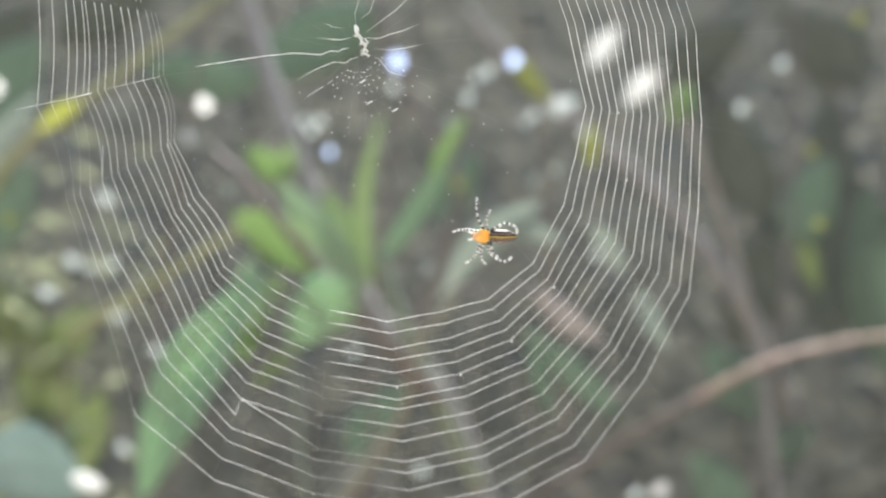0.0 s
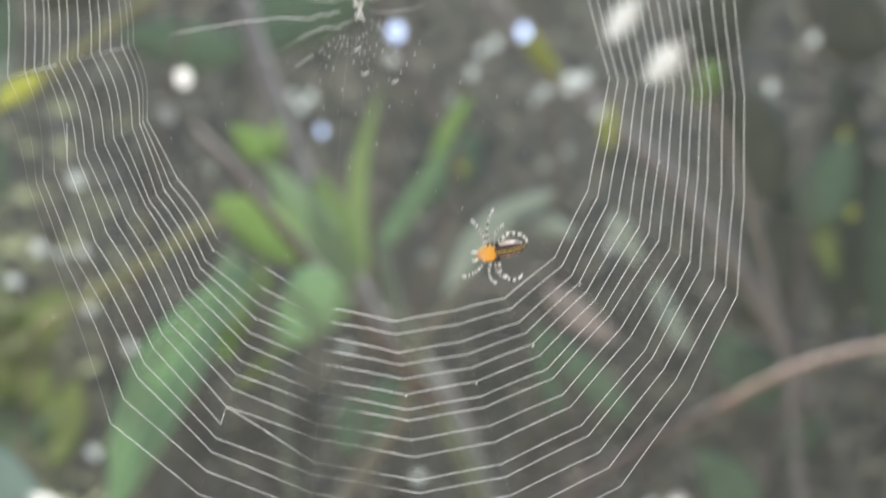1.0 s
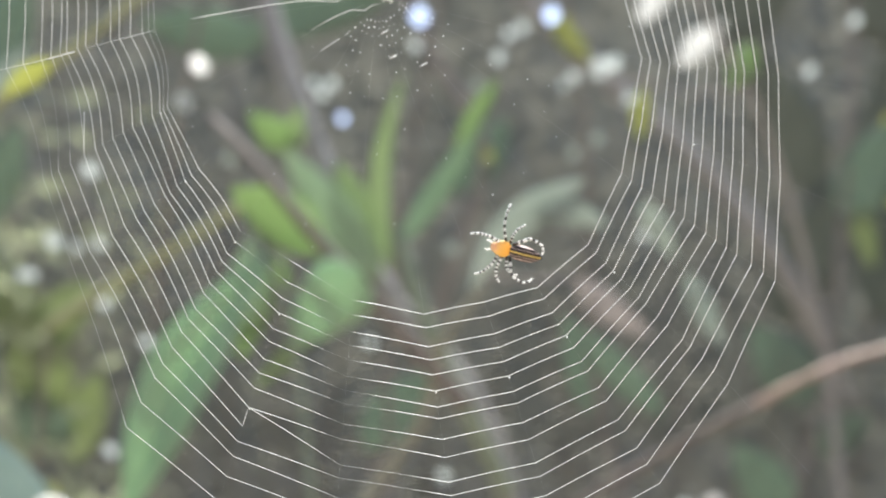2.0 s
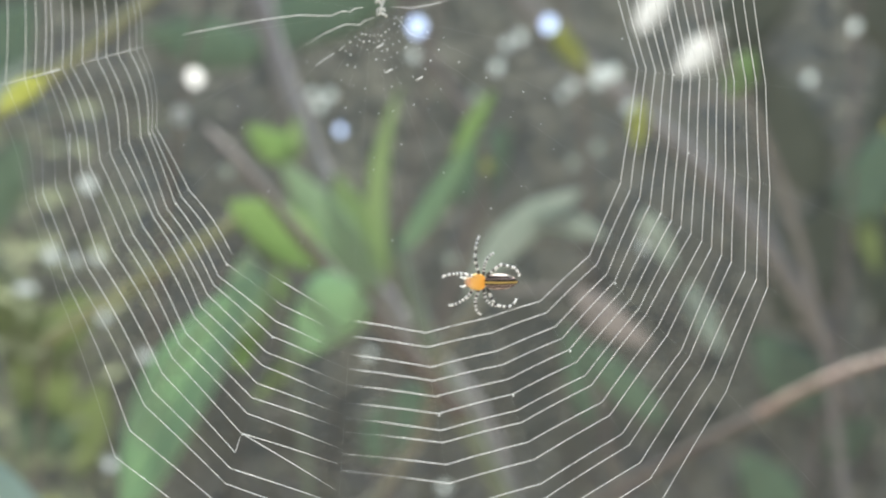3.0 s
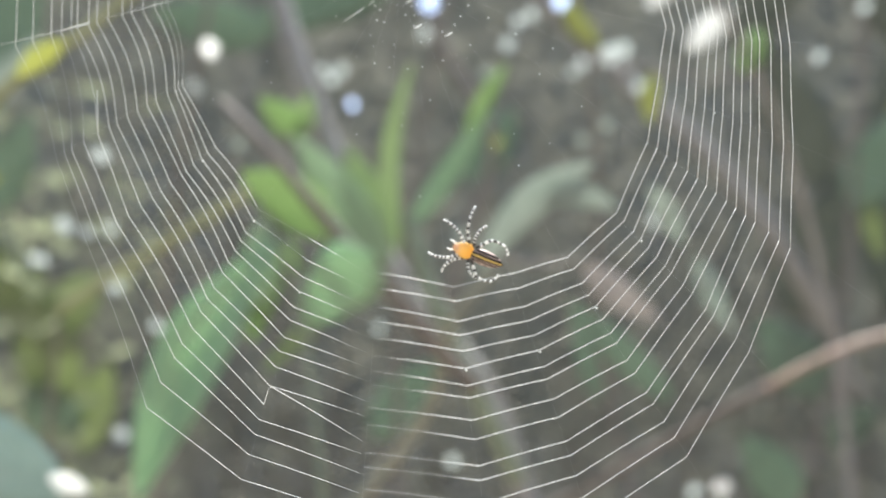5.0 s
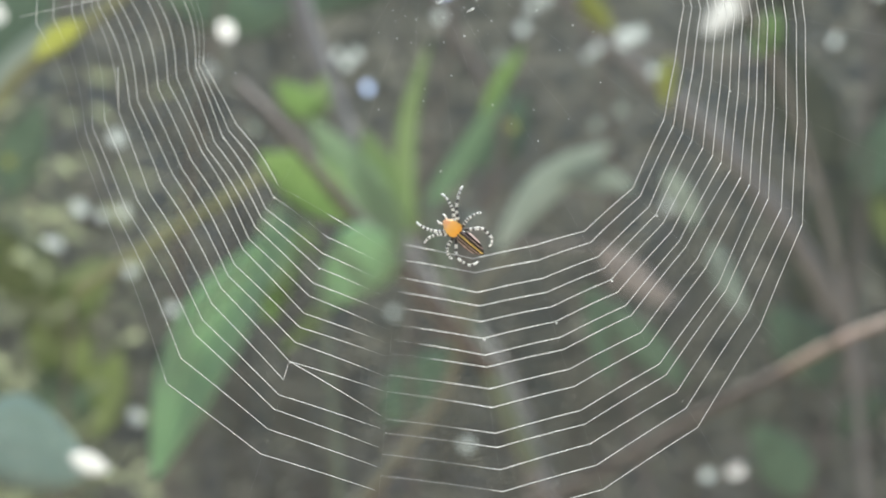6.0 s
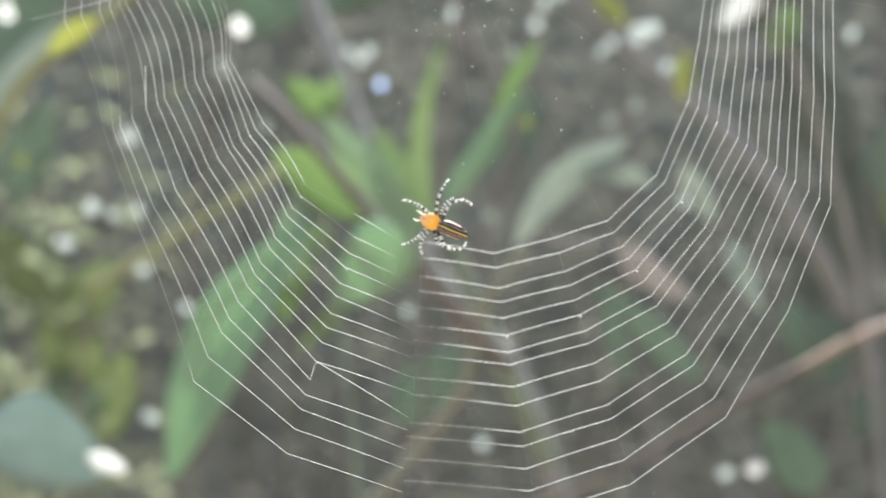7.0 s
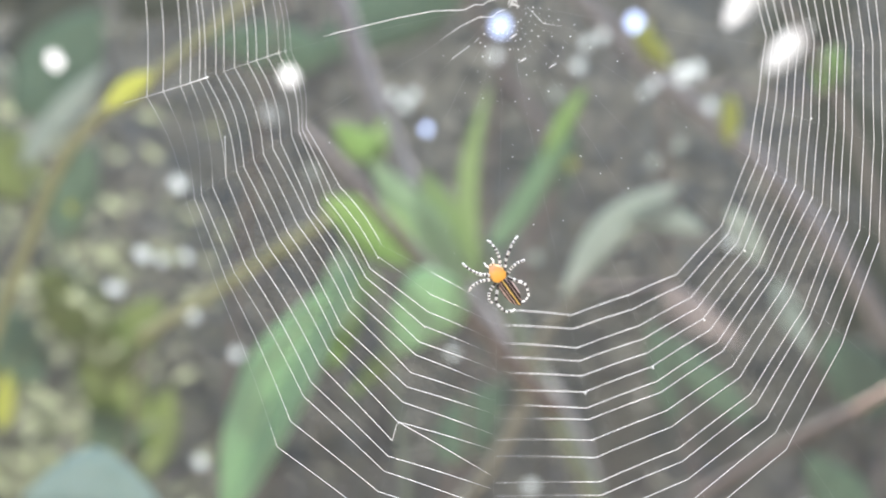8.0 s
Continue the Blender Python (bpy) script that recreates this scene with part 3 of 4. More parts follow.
CORNER = (0, 0.083, 0.147, 0.21, 0.27, 0.33, 0.396, 0.46, 0.526, 0.60, 0.68, 0.742, 0.81, 0.893, 1)
FAR = (0, 0.08, 0.166, 0.2, 0.23, 0.315, 0.36, 0.41, 0.48, 0.55, 0.63, 0.75, 0.8, 0.85, 1)
LEVEL = (0, 0.032, 0.082, 0.155, 0.236, 0.298, 0.385, 0.46, 0.52, 0.596, 0.631, 0.698, 0.766, 0.886, 1)
FALLING = (0, 0.037, 0.062, 0.125, 0.21, 0.279, 0.357, 0.441, 0.522, 0.585, 0.669, 0.783, 0.879, 0.934, 1)
TURNING = (0, 0.063, 0.116, 0.176, 0.236, 0.279, 0.362, 0.439, 0.508, 0.591, 0.688, 0.777, 0.864, 0.927, 1)
SPREAD = [BELOW, BELOW, BELOW, BELOW, BESIDE, BESIDE, BESIDE, BESIDE, BESIDE, FAR, FAR, FAR, FAR, FAR, LEVEL, LEVEL, FALLING, TURNING, SLOPING, CORNER, BELOW]
HUB = Vector((-0.0110, 0, 0.0489))
SLANT = -0.16
THREAD = 0.000078


def web_point(ang, r):
    """A place on the slanting sheet of the web."""
    p = HUB + Vector((math.cos(radians(ang)), 0, math.sin(radians(ang)))) * r * 0.001
    y = SLANT * p.z
    k = 1 + y / 0.23
    return Vector((p.x * k, y, p.z * k))


def web_knot(i, k):
    a0, r0, a1, r1 = RADII[i % len(RADII)]
    if abs(a1 - a0) > 180:
        a1 -= 360
    rnd = random.Random(i % len(RADII) * 31 + k)
    f = SPREAD[i % len(RADII)][k] + rnd.uniform(-0.004, 0.004)
    return web_point(a0 + (a1 - a0) * f, r0 + (r1 - r0) * f)


def thread_fade(i, k, f):
    """How much of a sticky thread is drawn between radius i and the next: thinned where no sun glints on it."""
    if i == 19:
        return (1 - 0.88 * min(1, max(0, f - 0.15 - 0.055 * k) * 2.5)) * (1 - 0.65 * max(0, f - 0.6) / 0.4)
    if i == 20:
        return min(1, (0.12 if k < 8 else 0.3) + max(0, f - max(0, (k - 3) * 0.09)) * 4)
    if i == 18 and k < 2:
        return max(0.15, 0.7 - 1.2 * f) if k else 0.12
    if i == 17:
        return 1.0 if k < 12 else (0.25 if k == 14 else 0.5 + 0.4 * f)
    if i == 16:
        return 0.8 if k < 12 else (0.75, 0.5, 0.15)[k - 12]
    if i == 15:
        if k < 2:
            return 0.3
        return 0.75 if k < 10 else (0.45 if k == 10 else max(0.15, 0.8 - 3 * f))
    if i == 14:
        return 0.9 if k > 2 else 0.4
    if 7 <= i <= 13:
        return 0.8 if k < 13 else 0.5
    return 1.0


# The lit stretches of silk round the hub, each bent line as directions and distances (degrees, millimetres).
HUB_LINES = [((65.5, 4.9), (48.2, 12.6), (47.0, 24.0)), ((54.2, 3.9), (32.0, 5.7), (29.2, 8.3), (26.0, 10.9), (25.4, 15.2)),
             ((12.1, 3.9), (4.2, 7.4), (5.8, 11.2), (7.7, 14.7)), ((92.4, 6.0), (93.7, 8.6), (88.6, 11.5), (90.0, 17.0)), ((84.3, 7.4), (72.7, 9.4), (72.9, 12.4), (70.0, 18.0)),
             ((111.0, 3.3), (147.2, 4.7), (157.1, 7.0), (162.0, 9.4)), ((118.2, 5.8), (136.7, 8.0), (139.3, 9.4)),
             ((157.3, 1.8), (170.9, 3.3), (181.8, 4.1), (179.2, 5.7), (186.2, 7.9), (182.6, 13.8), (184.2, 21.3), (186.3, 33.2), (186.7, 35.7)),
             ((293.9, 1.3), (231.6, 2.2), (228.3, 3.5), (205.6, 5.6), (204.7, 9.7), (206.5, 14.4)), ((230.9, 8.3), (229.8, 9.7)), ((227.6, 10.7), (223.6, 14.9)),
             ((349.3, 4.3), (333.8, 6.9), (328.7, 8.7), (334.1, 12.2)), ((190.6, 64.0), (190.2, 58.7)), ((191.0, 75.4), (190.6, 64.0)), ((189.9, 56.0), (188.9, 46.4), (188.5, 43.0))]
HUB_WIDTHS = (0.00008, 0.00007, 0.00006, 0.00005, 0.00005, 0.00005, 0.00003, 0.00008, 0.00007, 0.00005, 0.00006, 0.00005, 0.00010, 0.00004, 0.00005)
HUB_MAT = ((94.7, 6.0), (92, 5.0), (89.4, 3.9), (75, 3.2), (64.8, 2.5), (34.2, 2.5), (10, 1.6), (343.1, 1.7), (344.4, 3.1))


def web_side(i):
    """The stretch of the web that sways with radius i."""
    return "left" if 14 <= i <= 19 else ("top" if 4 <= i <= 13 else "right")


def orb_web():
    web = thing("orb_web", (0, 0.23, 1.6), "orb web of fine white silk with a spiral of sticky threads", "spider web")
    n = len(RADII)
    # turns that are missing round the upper side, between two of the radii
    short = {3: (14, 29), 6: (14, 29), 9: (14, 29), 12: (14, 30)}
    sides = {"left": [], "right": [], "top": []}
    for k in range(len(BELOW)):
        first, last = short.get(k, (14, n + 14))
        run, pts, radii = None, [], []
        for j in range(first, last + 1):
            i = j % n
            side = web_side(i)
            if j == last or (run and side != run):
                # the turn goes on in the next stretch of the web, which sways by itself
                pts.append(web_knot(i, k))
                radii.append(radii[-1])
                bm = bmesh.new()
                tube(bm, pts, radii, 6)
                sides[run].append(part("spiral_thread", bm, SILK, web))
                pts, radii = [], []
            run = side
            a, b = web_knot(i, k), web_knot(i + 1, k)
            chain = [a, b]
            if k == 10 and i == 19:
                chain = [a, web_knot(19, 9), b]
            bow = 0.0012 if i == 15 else (0.0006 if i in (14, 17) else 0.0001)
            for u, v in zip(chain, chain[1:]):
                for s in range(8):
                    f = s / 8
                    p = u.lerp(v, f)
                    p += (p - HUB).normalized() * -bow * math.sin(math.pi * f)
                    pts.append(p)
                    radii.append(THREAD * thread_fade(i, k, f))
    # the branch that ties two turns together on one side
    bm = bmesh.new()
    tube(bm, [web_knot(15, 9).lerp(web_knot(16, 9), 0.62), web_knot(16, 10)], THREAD * 0.8, 6)
    sides["left"].append(part("spiral_thread", bm, SILK, web))
    for i in range(n):
        a1, r1 = RADII[i][2], RADII[i][3]
        bm = bmesh.new()
        pts = [web_point(RADII[i][0], 3.0), web_knot(i, 0), web_knot(i, 7), web_knot(i, 14), web_point(a1, r1 + 25)]
        tube(bm, pts, 0.000004, 5)
        part("radius_thread", bm, SILK, web)
    rnd = random.Random(8)
    for line, width in zip(HUB_LINES, HUB_WIDTHS):
        bm = bmesh.new()
        pts = [web_point(*q) for q in line]
        tube(bm, pts, [width * (0.35 if i in (0, len(pts) - 1) else 1) for i in range(len(pts))] if len(pts) > 2 else width, 5)
        part("hub_thread", bm, SILK, web)
    # the dense mat of silk at the hub: a crooked band with knots and loose ends
    bm = bmesh.new()
    spine = [web_point(*q) for q in HUB_MAT]
    tube(bm, spine, [0.0002, 0.0005, 0.0004, 0.00032, 0.0003, 0.00032, 0.00022, 0.0002, 0.00012], 7)
    for s in range(40):
        c = spine[rnd.randrange(len(spine))].lerp(spine[rnd.randrange(3, len(spine))], rnd.random()) + Vector((rnd.gauss(0, 0.4), 0, rnd.gauss(0, 0.4))) * 0.001
        e = c + Vector((rnd.uniform(-0.9, 0.9), rnd.uniform(-0.2, 0.2), rnd.uniform(-0.9, 0.9))) * 0.001
        tube(bm, [c, c.lerp(e, 0.5) + Vector((0, 0, 0.00015)), e], [0.00012, 0.0001, 0.00004], 5)
    part("hub_mat", bm, SILK, web, "dense white silk at the hub")

    def speck(c, r):
        bm = bmesh.new()
        bmesh.ops.create_icosphere(bm, subdivisions=1, radius=r, matrix=Matrix.Translation(c))
        return part("silk_speck", bm, SILK, web)
    # beads where the radii cross the fine inner turns, below the hub
    for ring, (r, reach) in enumerate(((4.2, 50), (5.4, 58), (6.8, 62), (8.4, 60), (10.2, 56), (13.2, 54), (17.5, 48), (23.0, 44), (30.0, 40), (39.0, 36))):
        for k in range(-6, 7):
            a = 292 + k * 9.5
            if abs(a - 292) <= reach and rnd.random() < (0.85 if ring < 6 else 0.6):
                speck(web_point(a + rnd.uniform(-1.5, 1.5), r * (1 + 0.12 * math.cos(radians(a - 292))) + rnd.uniform(-0.25, 0.25)), rnd.uniform(0.00008, 0.00019))
    # short thickened dashes of silk, shaped to imitate glints of the sun
    for a, r, tilt in ((284.6, 11.8, 28), (304.0, 15.6, 28), (281.7, 6.8, 30)):
        c = web_point(a, r)
        e = Vector((math.cos(radians(tilt)), 0, math.sin(radians(tilt)))) * 0.0008
        bm = bmesh.new()
        tube(bm, [c - e, c, c + e], [0.00006, 0.00016, 0.00008], 6)
        part("silk_glint", bm, SILK, web)
    for s in range(26):
        speck(web_point(rnd.uniform(215, 370), rnd.uniform(14, 50)), rnd.uniform(0.00006, 0.00015))
    for i, k in ((17, 2), (2, 4), (6, 4), (19, 9), (3, 3), (19, 3), (1, 5), (16, 2), (18, 1), (5, 6), (0, 5)):
        sides[web_side(i)].append(speck(web_knot(i, k) + Vector((0.0002, 0, -0.0003)), rnd.uniform(0.00014, 0.00026)))
    return web, sides


# ---- the spider ----
def spider_mats():
    m, nt, b, out = material("orange_carapace")
    co = nt.nodes.new("ShaderNodeTexCoord")
    sep = nt.nodes.new("ShaderNodeSeparateXYZ")
    nt.links.new(co.outputs["Generated"], sep.inputs[0])
    wob = nt.nodes.new("ShaderNodeMath")
    wob.operation = "MULTIPLY_ADD"
    wob.inputs[1].default_value = 0.35
    nt.links.new(noise_of(nt, 700.0), wob.inputs[0])
    nt.links.new(sep.outputs["X"], wob.inputs[2])
    nt.links.new(ramp_of(nt, wob.outputs[0], [(0.15, (1.0, 0.42, 0.05)), (0.5, (1.0, 0.68, 0.20)), (0.85, (1.0, 0.84, 0.42)), (1.15, (1.0, 0.90, 0.68))]), b.inputs["Base Color"])
    b.inputs["Roughness"].default_value = 0.55
    b.inputs["Specular IOR Level"].default_value = 0.25
    tr = nt.nodes.new("ShaderNodeBsdfTranslucent")
    tr.inputs[0].default_value = (1.0, 0.70, 0.25, 1)
    sh = nt.nodes.new("ShaderNodeMixShader")
    sh.inputs[0].default_value = 0.5
    nt.links.new(b.outputs[0], sh.inputs[1])
    nt.links.new(tr.outputs[0], sh.inputs[2])
    nt.links.new(sh.outputs[0], out.inputs[0])
    m2, nt, b, out = material("striped_abdomen")
    co = nt.nodes.new("ShaderNodeTexCoord")
    sep = nt.nodes.new("ShaderNodeSeparateXYZ")
    nt.links.new(co.outputs["Generated"], sep.inputs[0])
    wob = nt.nodes.new("ShaderNodeMath")
    wob.operation = "MULTIPLY_ADD"
    wob.inputs[1].default_value = 0.16
    nt.links.new(noise_of(nt, 900.0), wob.inputs[0])
    nt.links.new(sep.outputs["Y"], wob.inputs[2])
    K, PK, YL = (0.06, 0.04, 0.03), (0.74, 0.56, 0.49), (0.92, 0.66, 0.20)
    r = ramp_of(nt, wob.outputs[0], [(0.05, K), (0.13, PK), (0.16, PK), (0.20, K), (0.31, K), (0.35, PK), (0.38, K), (0.5, K), (0.55, YL), (0.60, YL), (0.64, K), (0.73, K), (0.77, PK), (0.81, K), (0.90, K), (0.94, PK), (0.98, PK), (1.05, K)])
    nt.links.new(r, b.inputs["Base Color"])
    b.inputs["Roughness"].default_value = 0.5
    b.inputs["Specular IOR Level"].default_value = 0.3
    m3, nt, b, out = material("black_leg")
    b.inputs["Base Color"].default_value = (0.075, 0.068, 0.062, 1)
    b.inputs["Roughness"].default_value = 0.35
    m4, nt, b, out = material("white_leg_band")
    b.inputs["Base Color"].default_value = (0.97, 0.965, 0.94, 1)
    b.inputs["Roughness"].default_value = 0.5
    tr = nt.nodes.new("ShaderNodeBsdfTranslucent")
    tr.inputs[0].default_value = (0.98, 0.97, 0.95, 1)
    sh = nt.nodes.new("ShaderNodeMixShader")
    sh.inputs[0].default_value = 0.5
    nt.links.new(b.outputs[0], sh.inputs[1])
    nt.links.new(tr.outputs[0], sh.inputs[2])
    nt.links.new(sh.outputs[0], out.inputs[0])
    return m, m2, m3, m4


def egg(bm, c, size, taper=0.0, seg=20):
    g = bmesh.ops.create_uvsphere(bm, u_segments=seg, v_segments=seg // 2 + 2, radius=1.0)
    for v in g["verts"]:
        x, y, z = v.co
        k = 1 - taper * x
        v.co = Vector((c[0] + x * size[0], c[1] + y * size[1] * k, c[2] + z * size[2] * k))


# Each leg: where it joins, its length, how it curls, its turn at rest; millimetres and degrees.
LEGS = {"U1": (1.9, -0.9, 7.4, 34, -12), "U2": (1.2, -1.3, 8.6, -30, -82), "U3": (0.4, -1.35, 5.4, -42, -115), "U4": (-0.2, -1.2, 9.4, -88, -138),
        "L1": (1.9, 0.9, 7.4, -26, 45), "L2": (1.2, 1.3, 6.4, 48, 88), "L3": (0.4, 1.35, 5.6, 62, 118), "L4": (-0.2, 1.2, 9.2, 84, 140)}
# Thigh, knee, shin, heel, foot: where each ends along the leg, and its share of the curl.
JOINTS = ((0.34, -0.35), (0.44, 0.1), (0.68, 0.3), (0.9, 0.8), (1.01, 1.2))
LEG_TURNS = {"U1": (-4, -45, -80, -12, -10, -5, -18, -38, -30, -31, -12, 5, -16),
             "U2": (-75, -85, -105, -79, -80, -85, -84, -82, -52, -44, -85, -45, -53),
             "U3": (-88, -100, -125, -115, -112, -109, -102, -94, -96, -97, -95, -80, -82),
             "U4": (-175, -172, -175, -172, -172, -168, -165, -158, -165, -122, -120, -165, -175),
             "L1": (66, 40, 28, 64, 60, 26, 30, 22, 32, 33, 66, 18, 35),
             "L2": (87, 80, 80, 95, 92, 80, 68, 42, 50, 50, 86, 62, 74),
             "L3": (115, 108, 100, 122, 122, 120, 130, 140, 120, 114, 146, 135, 128),
             "L4": (128, 160, 118, 134, 136, 150, 152, 152, 160, 158, 165, 160, 168)}
LEG_TIMES = (0, 0.5, 1.0, 1.5, 2.0, 3.5, 4.0, 4.5, 6.0, 6.5, 7.0, 7.5, 8.0)


def spider():
    orange, striped, black, white = spider_mats()
    s = thing("spider", (0, 0.2, 1.6), "orb-weaver spider with orange carapace and banded legs on its web", "spider")
    mm = 0.001
    bm = bmesh.new()
    egg(bm, (1.75 * mm, 0, 0.1 * mm), (1.9 * mm, 1.6 * mm, 1.1 * mm), 0.15)
    egg(bm, (3.2 * mm, 0, 0.2 * mm), (0.75 * mm, 0.85 * mm, 0.7 * mm), 0.0, 14)
    body = part("carapace", bm, orange, s, "glossy orange carapace")
    bm = bmesh.new()
    egg(bm, (-2.75 * mm, 0, 0.4 * mm), (3.15 * mm, 1.5 * mm, 1.25 * mm), -0.16, 28)
    abdomen = part("abdomen", bm, striped, s, "dark abdomen with pale pink and yellow stripes")
    bm = bmesh.new()
    egg(bm, (-5.75 * mm, 0, 0.2 * mm), (0.45 * mm, 0.35 * mm, 0.3 * mm), 0, 10)
    part("spinneret", bm, black, abdomen)
    for sy in (-1, 1):
        bm = bmesh.new()
        tube(bm, [(3.5 * mm, 0.5 * sy * mm, 0), (4.3 * mm, 0.9 * sy * mm, 0.1 * mm), (4.8 * mm, 0.8 * sy * mm, -0.3 * mm)], [0.22 * mm, 0.2 * mm, 0.1 * mm], 8)
        part("palp", bm, white, s)
        bm = bmesh.new()
        egg(bm, (3.75 * mm, 0.3 * sy * mm, 0.5 * mm), (0.14 * mm, 0.14 * mm, 0.14 * mm), 0, 8)
        part("eye", bm, black, body)
    legs = {}
    for name, (jx, jy, ln, curl, turn) in LEGS.items():
        bm = bmesh.new()
        rnd = random.Random(len(legs) + 4)
        rings = 54
        # bands of uneven length: dark thigh with a pale ring, then white and black in turn, white foot
        bands, pale = [], False
        while len(bands) <= rings:
            f = len(bands) / rings
            bands += [pale] * (rnd.choice((3, 4, 5)) if pale else rnd.choice((2, 3, 4)) + (4 if f < 0.15 else 0))
            pale = not pale
        bands = [b or i > rings * 0.9 for i, b in enumerate(bands)]
        pts, radii = [Vector((0, 0, 0))], [0.27 * mm]
        a, p = radians(curl) * JOINTS[0][1], Vector((0, 0, 0))
        for i in range(rings):
            f = i / (rings - 1)
            share = next(b for e, b in JOINTS if f <= e)
            a += (radians(curl) * share - a) * 0.45
            rise = radians(38 - 95 * f)
            step = ln * mm / rings * 0.98
            p = p + Vector((math.cos(a) * math.cos(rise), math.sin(a) * math.cos(rise), math.sin(rise) * 0.8)) * step
            pts.append(p)
            radii.append((0.29 - 0.13 * f + (0.05 if bands[i] else -0.02) + rnd.uniform(-0.02, 0.03)) * mm)
        tube(bm, pts, radii, 8, mat=lambda i: 1 if bands[min(i, rings - 1)] else 0)
        # short pale bristles along the leg
        for i in range(8, rings, 5):
            q, w = pts[i], rnd.uniform(-1, 1)
            tube(bm, [q, q + Vector((0.25, w * 0.5, 0.4 * rnd.uniform(-1, 1))) * mm], [0.06 * mm, 0.015 * mm], 4, mat=lambda i: 1)
        leg = part("leg", bm, [black, white], s, "black leg with white bands")
        leg.location = (jx * mm, jy * mm, 0)
        legs[name] = leg
    return s, legs


# ---- build ----
ground()
backdrop()
thickets()
broadleaf_plant()
lance_plant()
left_stalk()
pale_plant()
dry_branch()
pale_shrub()
corner_plant()
understory()
bramble()
web, web_sides = orb_web()
weaver, weaver_legs = spider()


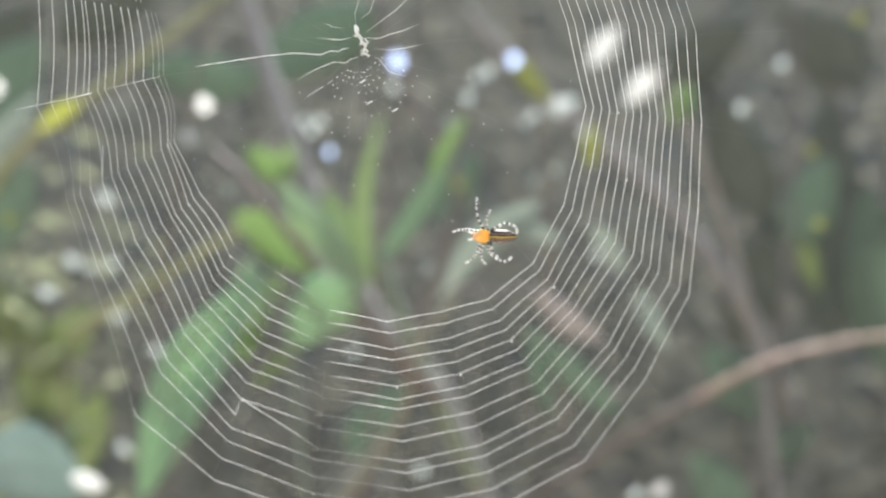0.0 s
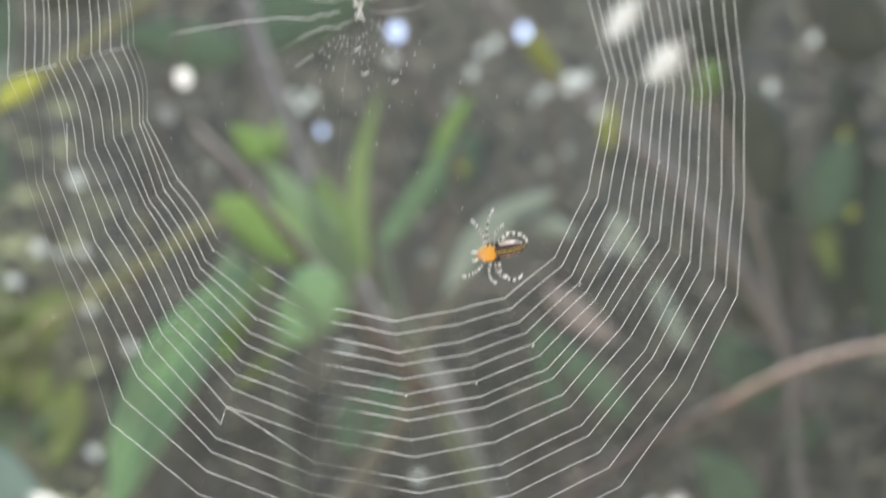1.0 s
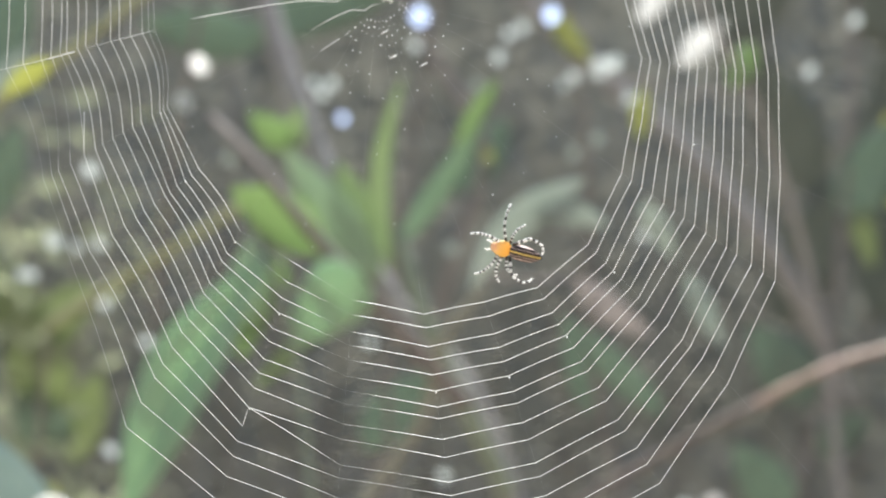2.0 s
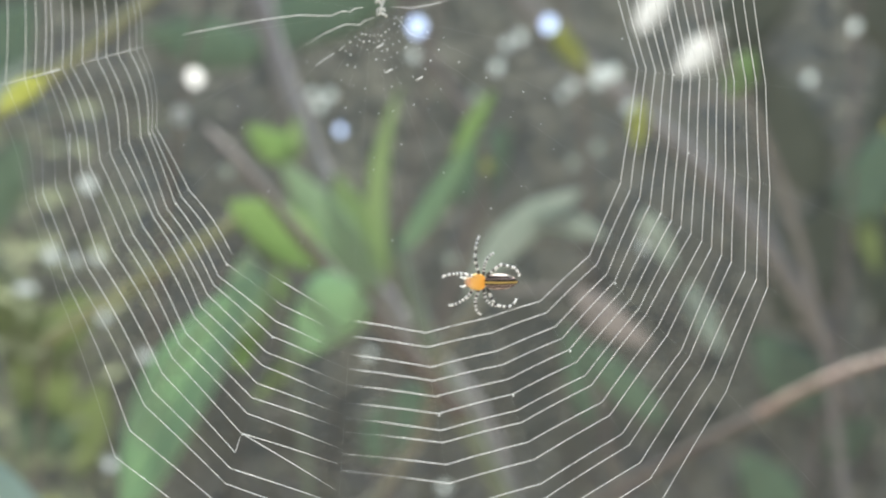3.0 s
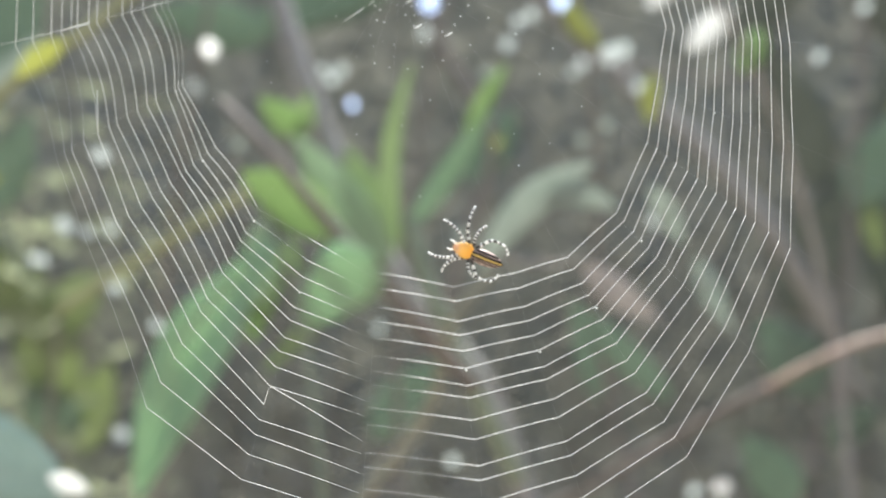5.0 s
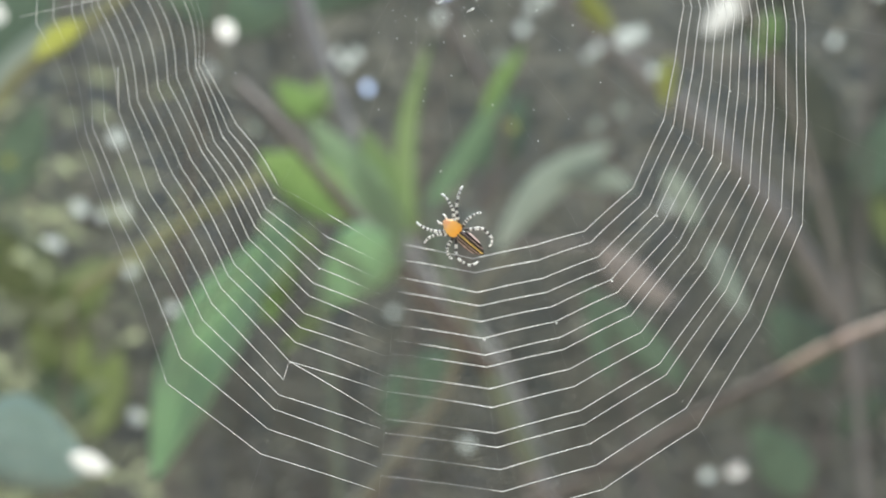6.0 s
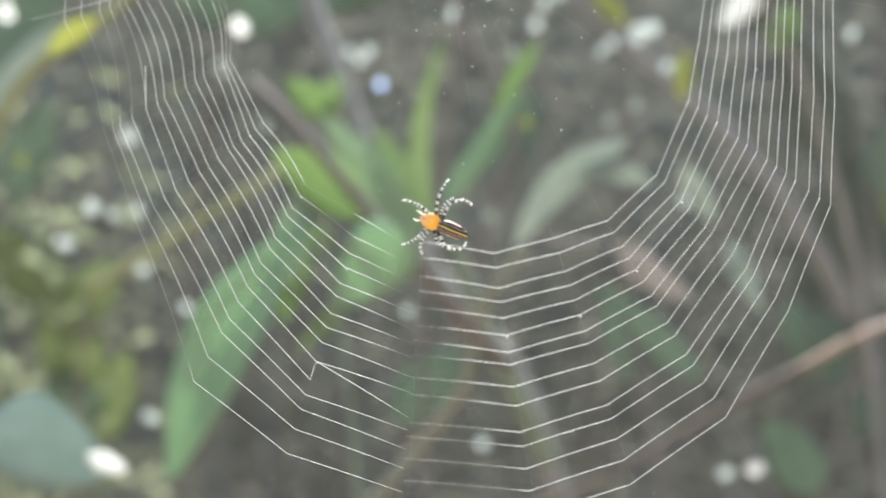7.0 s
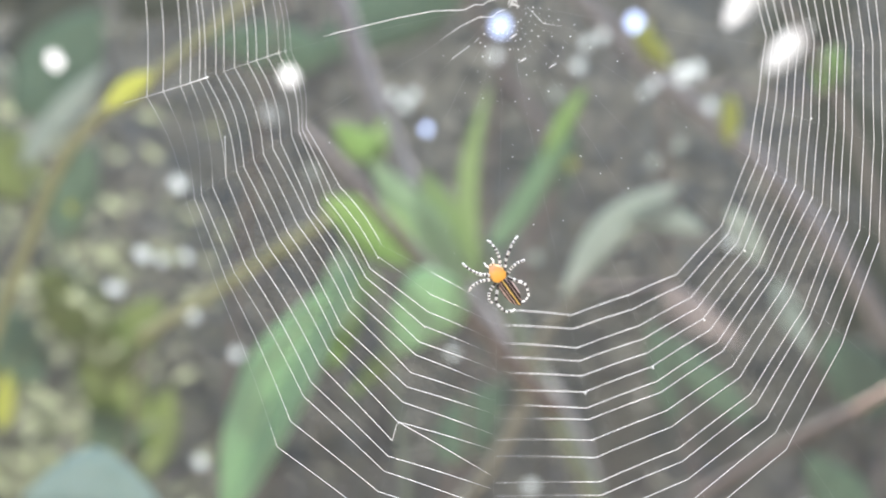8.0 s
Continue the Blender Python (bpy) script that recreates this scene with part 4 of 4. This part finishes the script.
def motions():
    walk(web, [
        (0, pose(0.00100, 0.16023, 1.58634, 4.65, 0.92, 2.66)),
        (0.5, pose(-0.00023, 0.16724, 1.58357, 6.97, 3.41, 1.30)),
        (0.8, pose(-0.00167, 0.16222, 1.58858, 5.56, 1.23, -0.46)),
        (0.9, pose(-0.00221, 0.15901, 1.59345, 6.97, 0.66, -1.44)),
        (1, pose(-0.00275, 0.20719, 1.59928, 3.72, 0.75, -2.85)),
        (1.1, pose(-0.00222, 0.21434, 1.60052, 3.59, 0.51, -2.65)),
        (1.5, pose(0.00000, 0.23000, 1.60000, 0.00, 0.00, 0.00)),
        (2, pose(0.00117, 0.22919, 1.60093, -0.36, -0.03, 0.14)),
        (2.2, pose(0.00082, 0.23280, 1.60190, -1.75, -0.09, 1.39)),
        (3.3, pose(0.00910, 0.22681, 1.60373, -3.53, -1.16, 5.49)),
        (3.5, pose(0.00961, 0.22585, 1.60100, -1.47, -0.71, 2.48)),
        (4, pose(0.00684, 0.22512, 1.59932, -1.69, -0.54, 5.07)),
        (4.5, pose(0.00022, 0.22558, 1.60017, -1.19, -0.76, 3.50)),
        (4.7, pose(0.00316, 0.22481, 1.59576, -0.75, -1.06, 3.87)),
        (5.8, pose(0.00001, 0.22630, 1.59241, -1.31, -1.08, 6.19)),
        (6, pose(-0.00305, 0.22706, 1.59058, -0.03, -1.27, 7.01)),
        (6.5, pose(-0.00298, 0.23072, 1.59166, 0.73, -2.09, 6.78)),
        (7, pose(-0.00809, 0.23060, 1.58943, 2.44, -2.64, 7.00)),
        (7.2, pose(-0.01650, 0.22705, 1.59065, 1.08, -3.37, 4.70)),
        (7.3, pose(-0.02150, 0.22672, 1.59556, -1.03, -3.55, 4.27)),
        (7.4, pose(-0.02008, 0.22769, 1.59978, -0.60, -3.32, 4.73)),
        (7.5, pose(-0.01804, 0.22841, 1.59980, -0.69, -3.53, 4.58)),
        (8, pose(-0.01510, 0.23264, 1.59918, -3.34, -3.70, 3.83)),
    ])
    # how each side of the web sways against the hub, in the web's own space
    sway = {
        "left": [
            (0, pose(-0.00011, -0.00010, 0.00051, -3.75, -0.48, -2.80)), (0.5, pose(-0.00050, 0.00012, 0.00064, -2.56, -0.94, -2.37)),
            (0.9, pose(0.00000, 0.00000, 0.00000, 0.00, 0.00, 0.00)), (1, pose(0.00000, 0.00000, 0.00000, 0.00, 0.00, 0.00)),
            (1.5, pose(0.00000, 0.00000, 0.00000, 0.00, 0.00, 0.00)), (2, pose(0.00000, 0.00000, 0.00000, 0.00, 0.00, 0.00)),
            (2.2, pose(0.00000, 0.00000, 0.00000, 0.00, 0.00, 0.00)), (3.3, pose(-0.00062, 0.00134, -0.00073, 3.13, 0.74, -1.31)),
            (3.5, pose(-0.00062, 0.00134, -0.00073, 3.13, 0.74, -1.31)), (4, pose(-0.00108, 0.00066, -0.00043, 3.98, -0.14, -2.25)),
            (4.5, pose(-0.00082, 0.00090, -0.00049, 3.85, 0.26, -1.91)), (6, pose(-0.00104, 0.00120, -0.00099, 3.74, 0.17, -3.58)),
            (6.5, pose(-0.00077, -0.00025, -0.00102, 3.22, 0.66, -4.80)), (7, pose(-0.00028, -0.00021, -0.00279, 1.86, 2.10, -6.64)),
            (7.5, pose(0.00000, -0.00169, -0.00236, 3.07, 2.15, -5.34)), (8, pose(0.00000, -0.00227, -0.00173, 2.86, 1.71, -3.85)),
        ],
        "right": [
            (0, pose(-0.00071, -0.00791, 0.00034, 4.26, -0.08, 2.83)), (0.5, pose(0.00000, -0.00232, 0.00049, 0.41, 0.50, 1.59)),
            (0.9, pose(0.00000, 0.00000, 0.00000, 0.00, 0.00, 0.00)), (1, pose(0.00000, 0.00000, 0.00000, 0.00, 0.00, 0.00)),
            (1.5, pose(0.00000, 0.00000, 0.00000, 0.00, 0.00, 0.00)), (2, pose(0.00000, 0.00000, 0.00000, 0.00, 0.00, 0.00)),
            (2.2, pose(0.00000, 0.00000, 0.00000, 0.00, 0.00, 0.00)), (3.3, pose(0.00021, -0.00591, -0.00018, -0.46, -0.57, 6.77)),
            (3.5, pose(0.00021, -0.00591, -0.00018, -0.46, -0.57, 6.77)), (4, pose(0.00040, -0.00316, 0.00030, -4.42, 0.22, 5.84)),
            (4.5, pose(0.00032, -0.00742, 0.00026, -4.23, 0.02, 9.42)), (6, pose(0.00045, -0.00325, 0.00072, -4.11, 0.85, 5.49)),
            (6.5, pose(-0.00063, -0.01201, 0.00086, -1.62, 0.67, 9.82)), (7, pose(-0.00152, -0.01040, 0.00074, -3.55, 0.69, 6.91)),
            (7.5, pose(-0.00074, -0.01073, -0.00055, 6.06, -2.99, 14.63)), (8, pose(-0.00067, -0.01177, -0.00092, 6.79, -3.14, 15.10)),
        ],
    }
    # the upper stretch goes with the right-hand one, but for two gusts
    gusts = {0.5: pose(-0.00025, -0.00693, -0.00071, -8.64, -0.54, 5.49), 7.5: pose(-0.00216, -0.01351, -0.00139, 5.09, -3.70, 15.70)}
    sway["top"] = [(t, gusts.get(t, at)) for t, at in sway["right"]]
    for side, rows in sway.items():
        for piece in web_sides[side]:
            walk(piece, rows)
    walk(weaver, [
        (0, pose(0.02026, 0.15564, 1.59357, -104.50, -0.30, -178.65)),
        (0.5, pose(0.02059, 0.16475, 1.58760, -106.10, 10.00, 171.10)),
        (0.8, pose(0.01673, 0.15880, 1.59196, -105.11, 10.50, 173.57)),
        (0.9, pose(0.01643, 0.15512, 1.59607, -108.03, 14.00, 170.05)),
        (1, pose(0.01459, 0.20315, 1.60171, -103.33, 12.50, 173.25)),
        (1.1, pose(0.01413, 0.21028, 1.60367, -102.90, 10.47, 174.85)),
        (1.5, pose(0.01399, 0.22729, 1.60110, -99.20, -8.72, -178.59)),
        (2, pose(0.01528, 0.22661, 1.60151, -98.99, -13.71, -177.70)),
        (2.2, pose(0.01502, 0.23063, 1.60191, -97.64, -16.12, -176.47)),
        (3.3, pose(0.01667, 0.22516, 1.60057, -98.63, 4.07, 178.57)),
        (3.5, pose(0.01581, 0.22406, 1.59722, -100.82, -9.46, 177.93)),
        (4, pose(0.01257, 0.22277, 1.59531, -100.05, -21.10, -178.00)),
        (4.5, pose(0.00435, 0.22366, 1.59481, -98.66, -12.42, -177.90)),
        (4.7, pose(0.00586, 0.22298, 1.59114, -99.21, -16.27, -177.20)),
        (5.8, pose(-0.00392, 0.22553, 1.58670, -99.59, -33.81, -174.59)),
        (6, pose(-0.00722, 0.22663, 1.58434, -101.92, -39.51, -171.86)),
        (6.5, pose(-0.00968, 0.22956, 1.58571, -98.42, -27.17, -173.91)),
        (7, pose(-0.02050, 0.22961, 1.58339, -98.93, -22.04, -173.28)),
        (7.2, pose(-0.02823, 0.22730, 1.58538, -98.84, -19.26, -173.90)),
        (7.3, pose(-0.03411, 0.22732, 1.59040, -97.52, -22.25, -173.45)),
        (7.4, pose(-0.03327, 0.22857, 1.59508, -99.61, -32.33, -169.62)),
        (7.5, pose(-0.03107, 0.22986, 1.59456, -102.36, -44.75, -165.10)),
        (8, pose(-0.02931, 0.23272, 1.59372, -109.50, -52.45, -159.15)),
    ])
    for k, (name, leg) in enumerate(weaver_legs.items()):
        jx, jy = LEGS[name][0] * 0.001, LEGS[name][1] * 0.001
        rows = []
        for step in range(41):
            t = step * 0.2
            turn = float(np.interp(t, LEG_TIMES, LEG_TURNS[name])) + 3 * math.sin(4.1 * t + 1.9 * k) * math.sin(1.3 * t + k)
            rows.append((t, pose(jx, jy, 0, 0, 4 * math.sin(3.3 * t + 2.3 * k), turn)))
        walk(leg, rows)


motions()
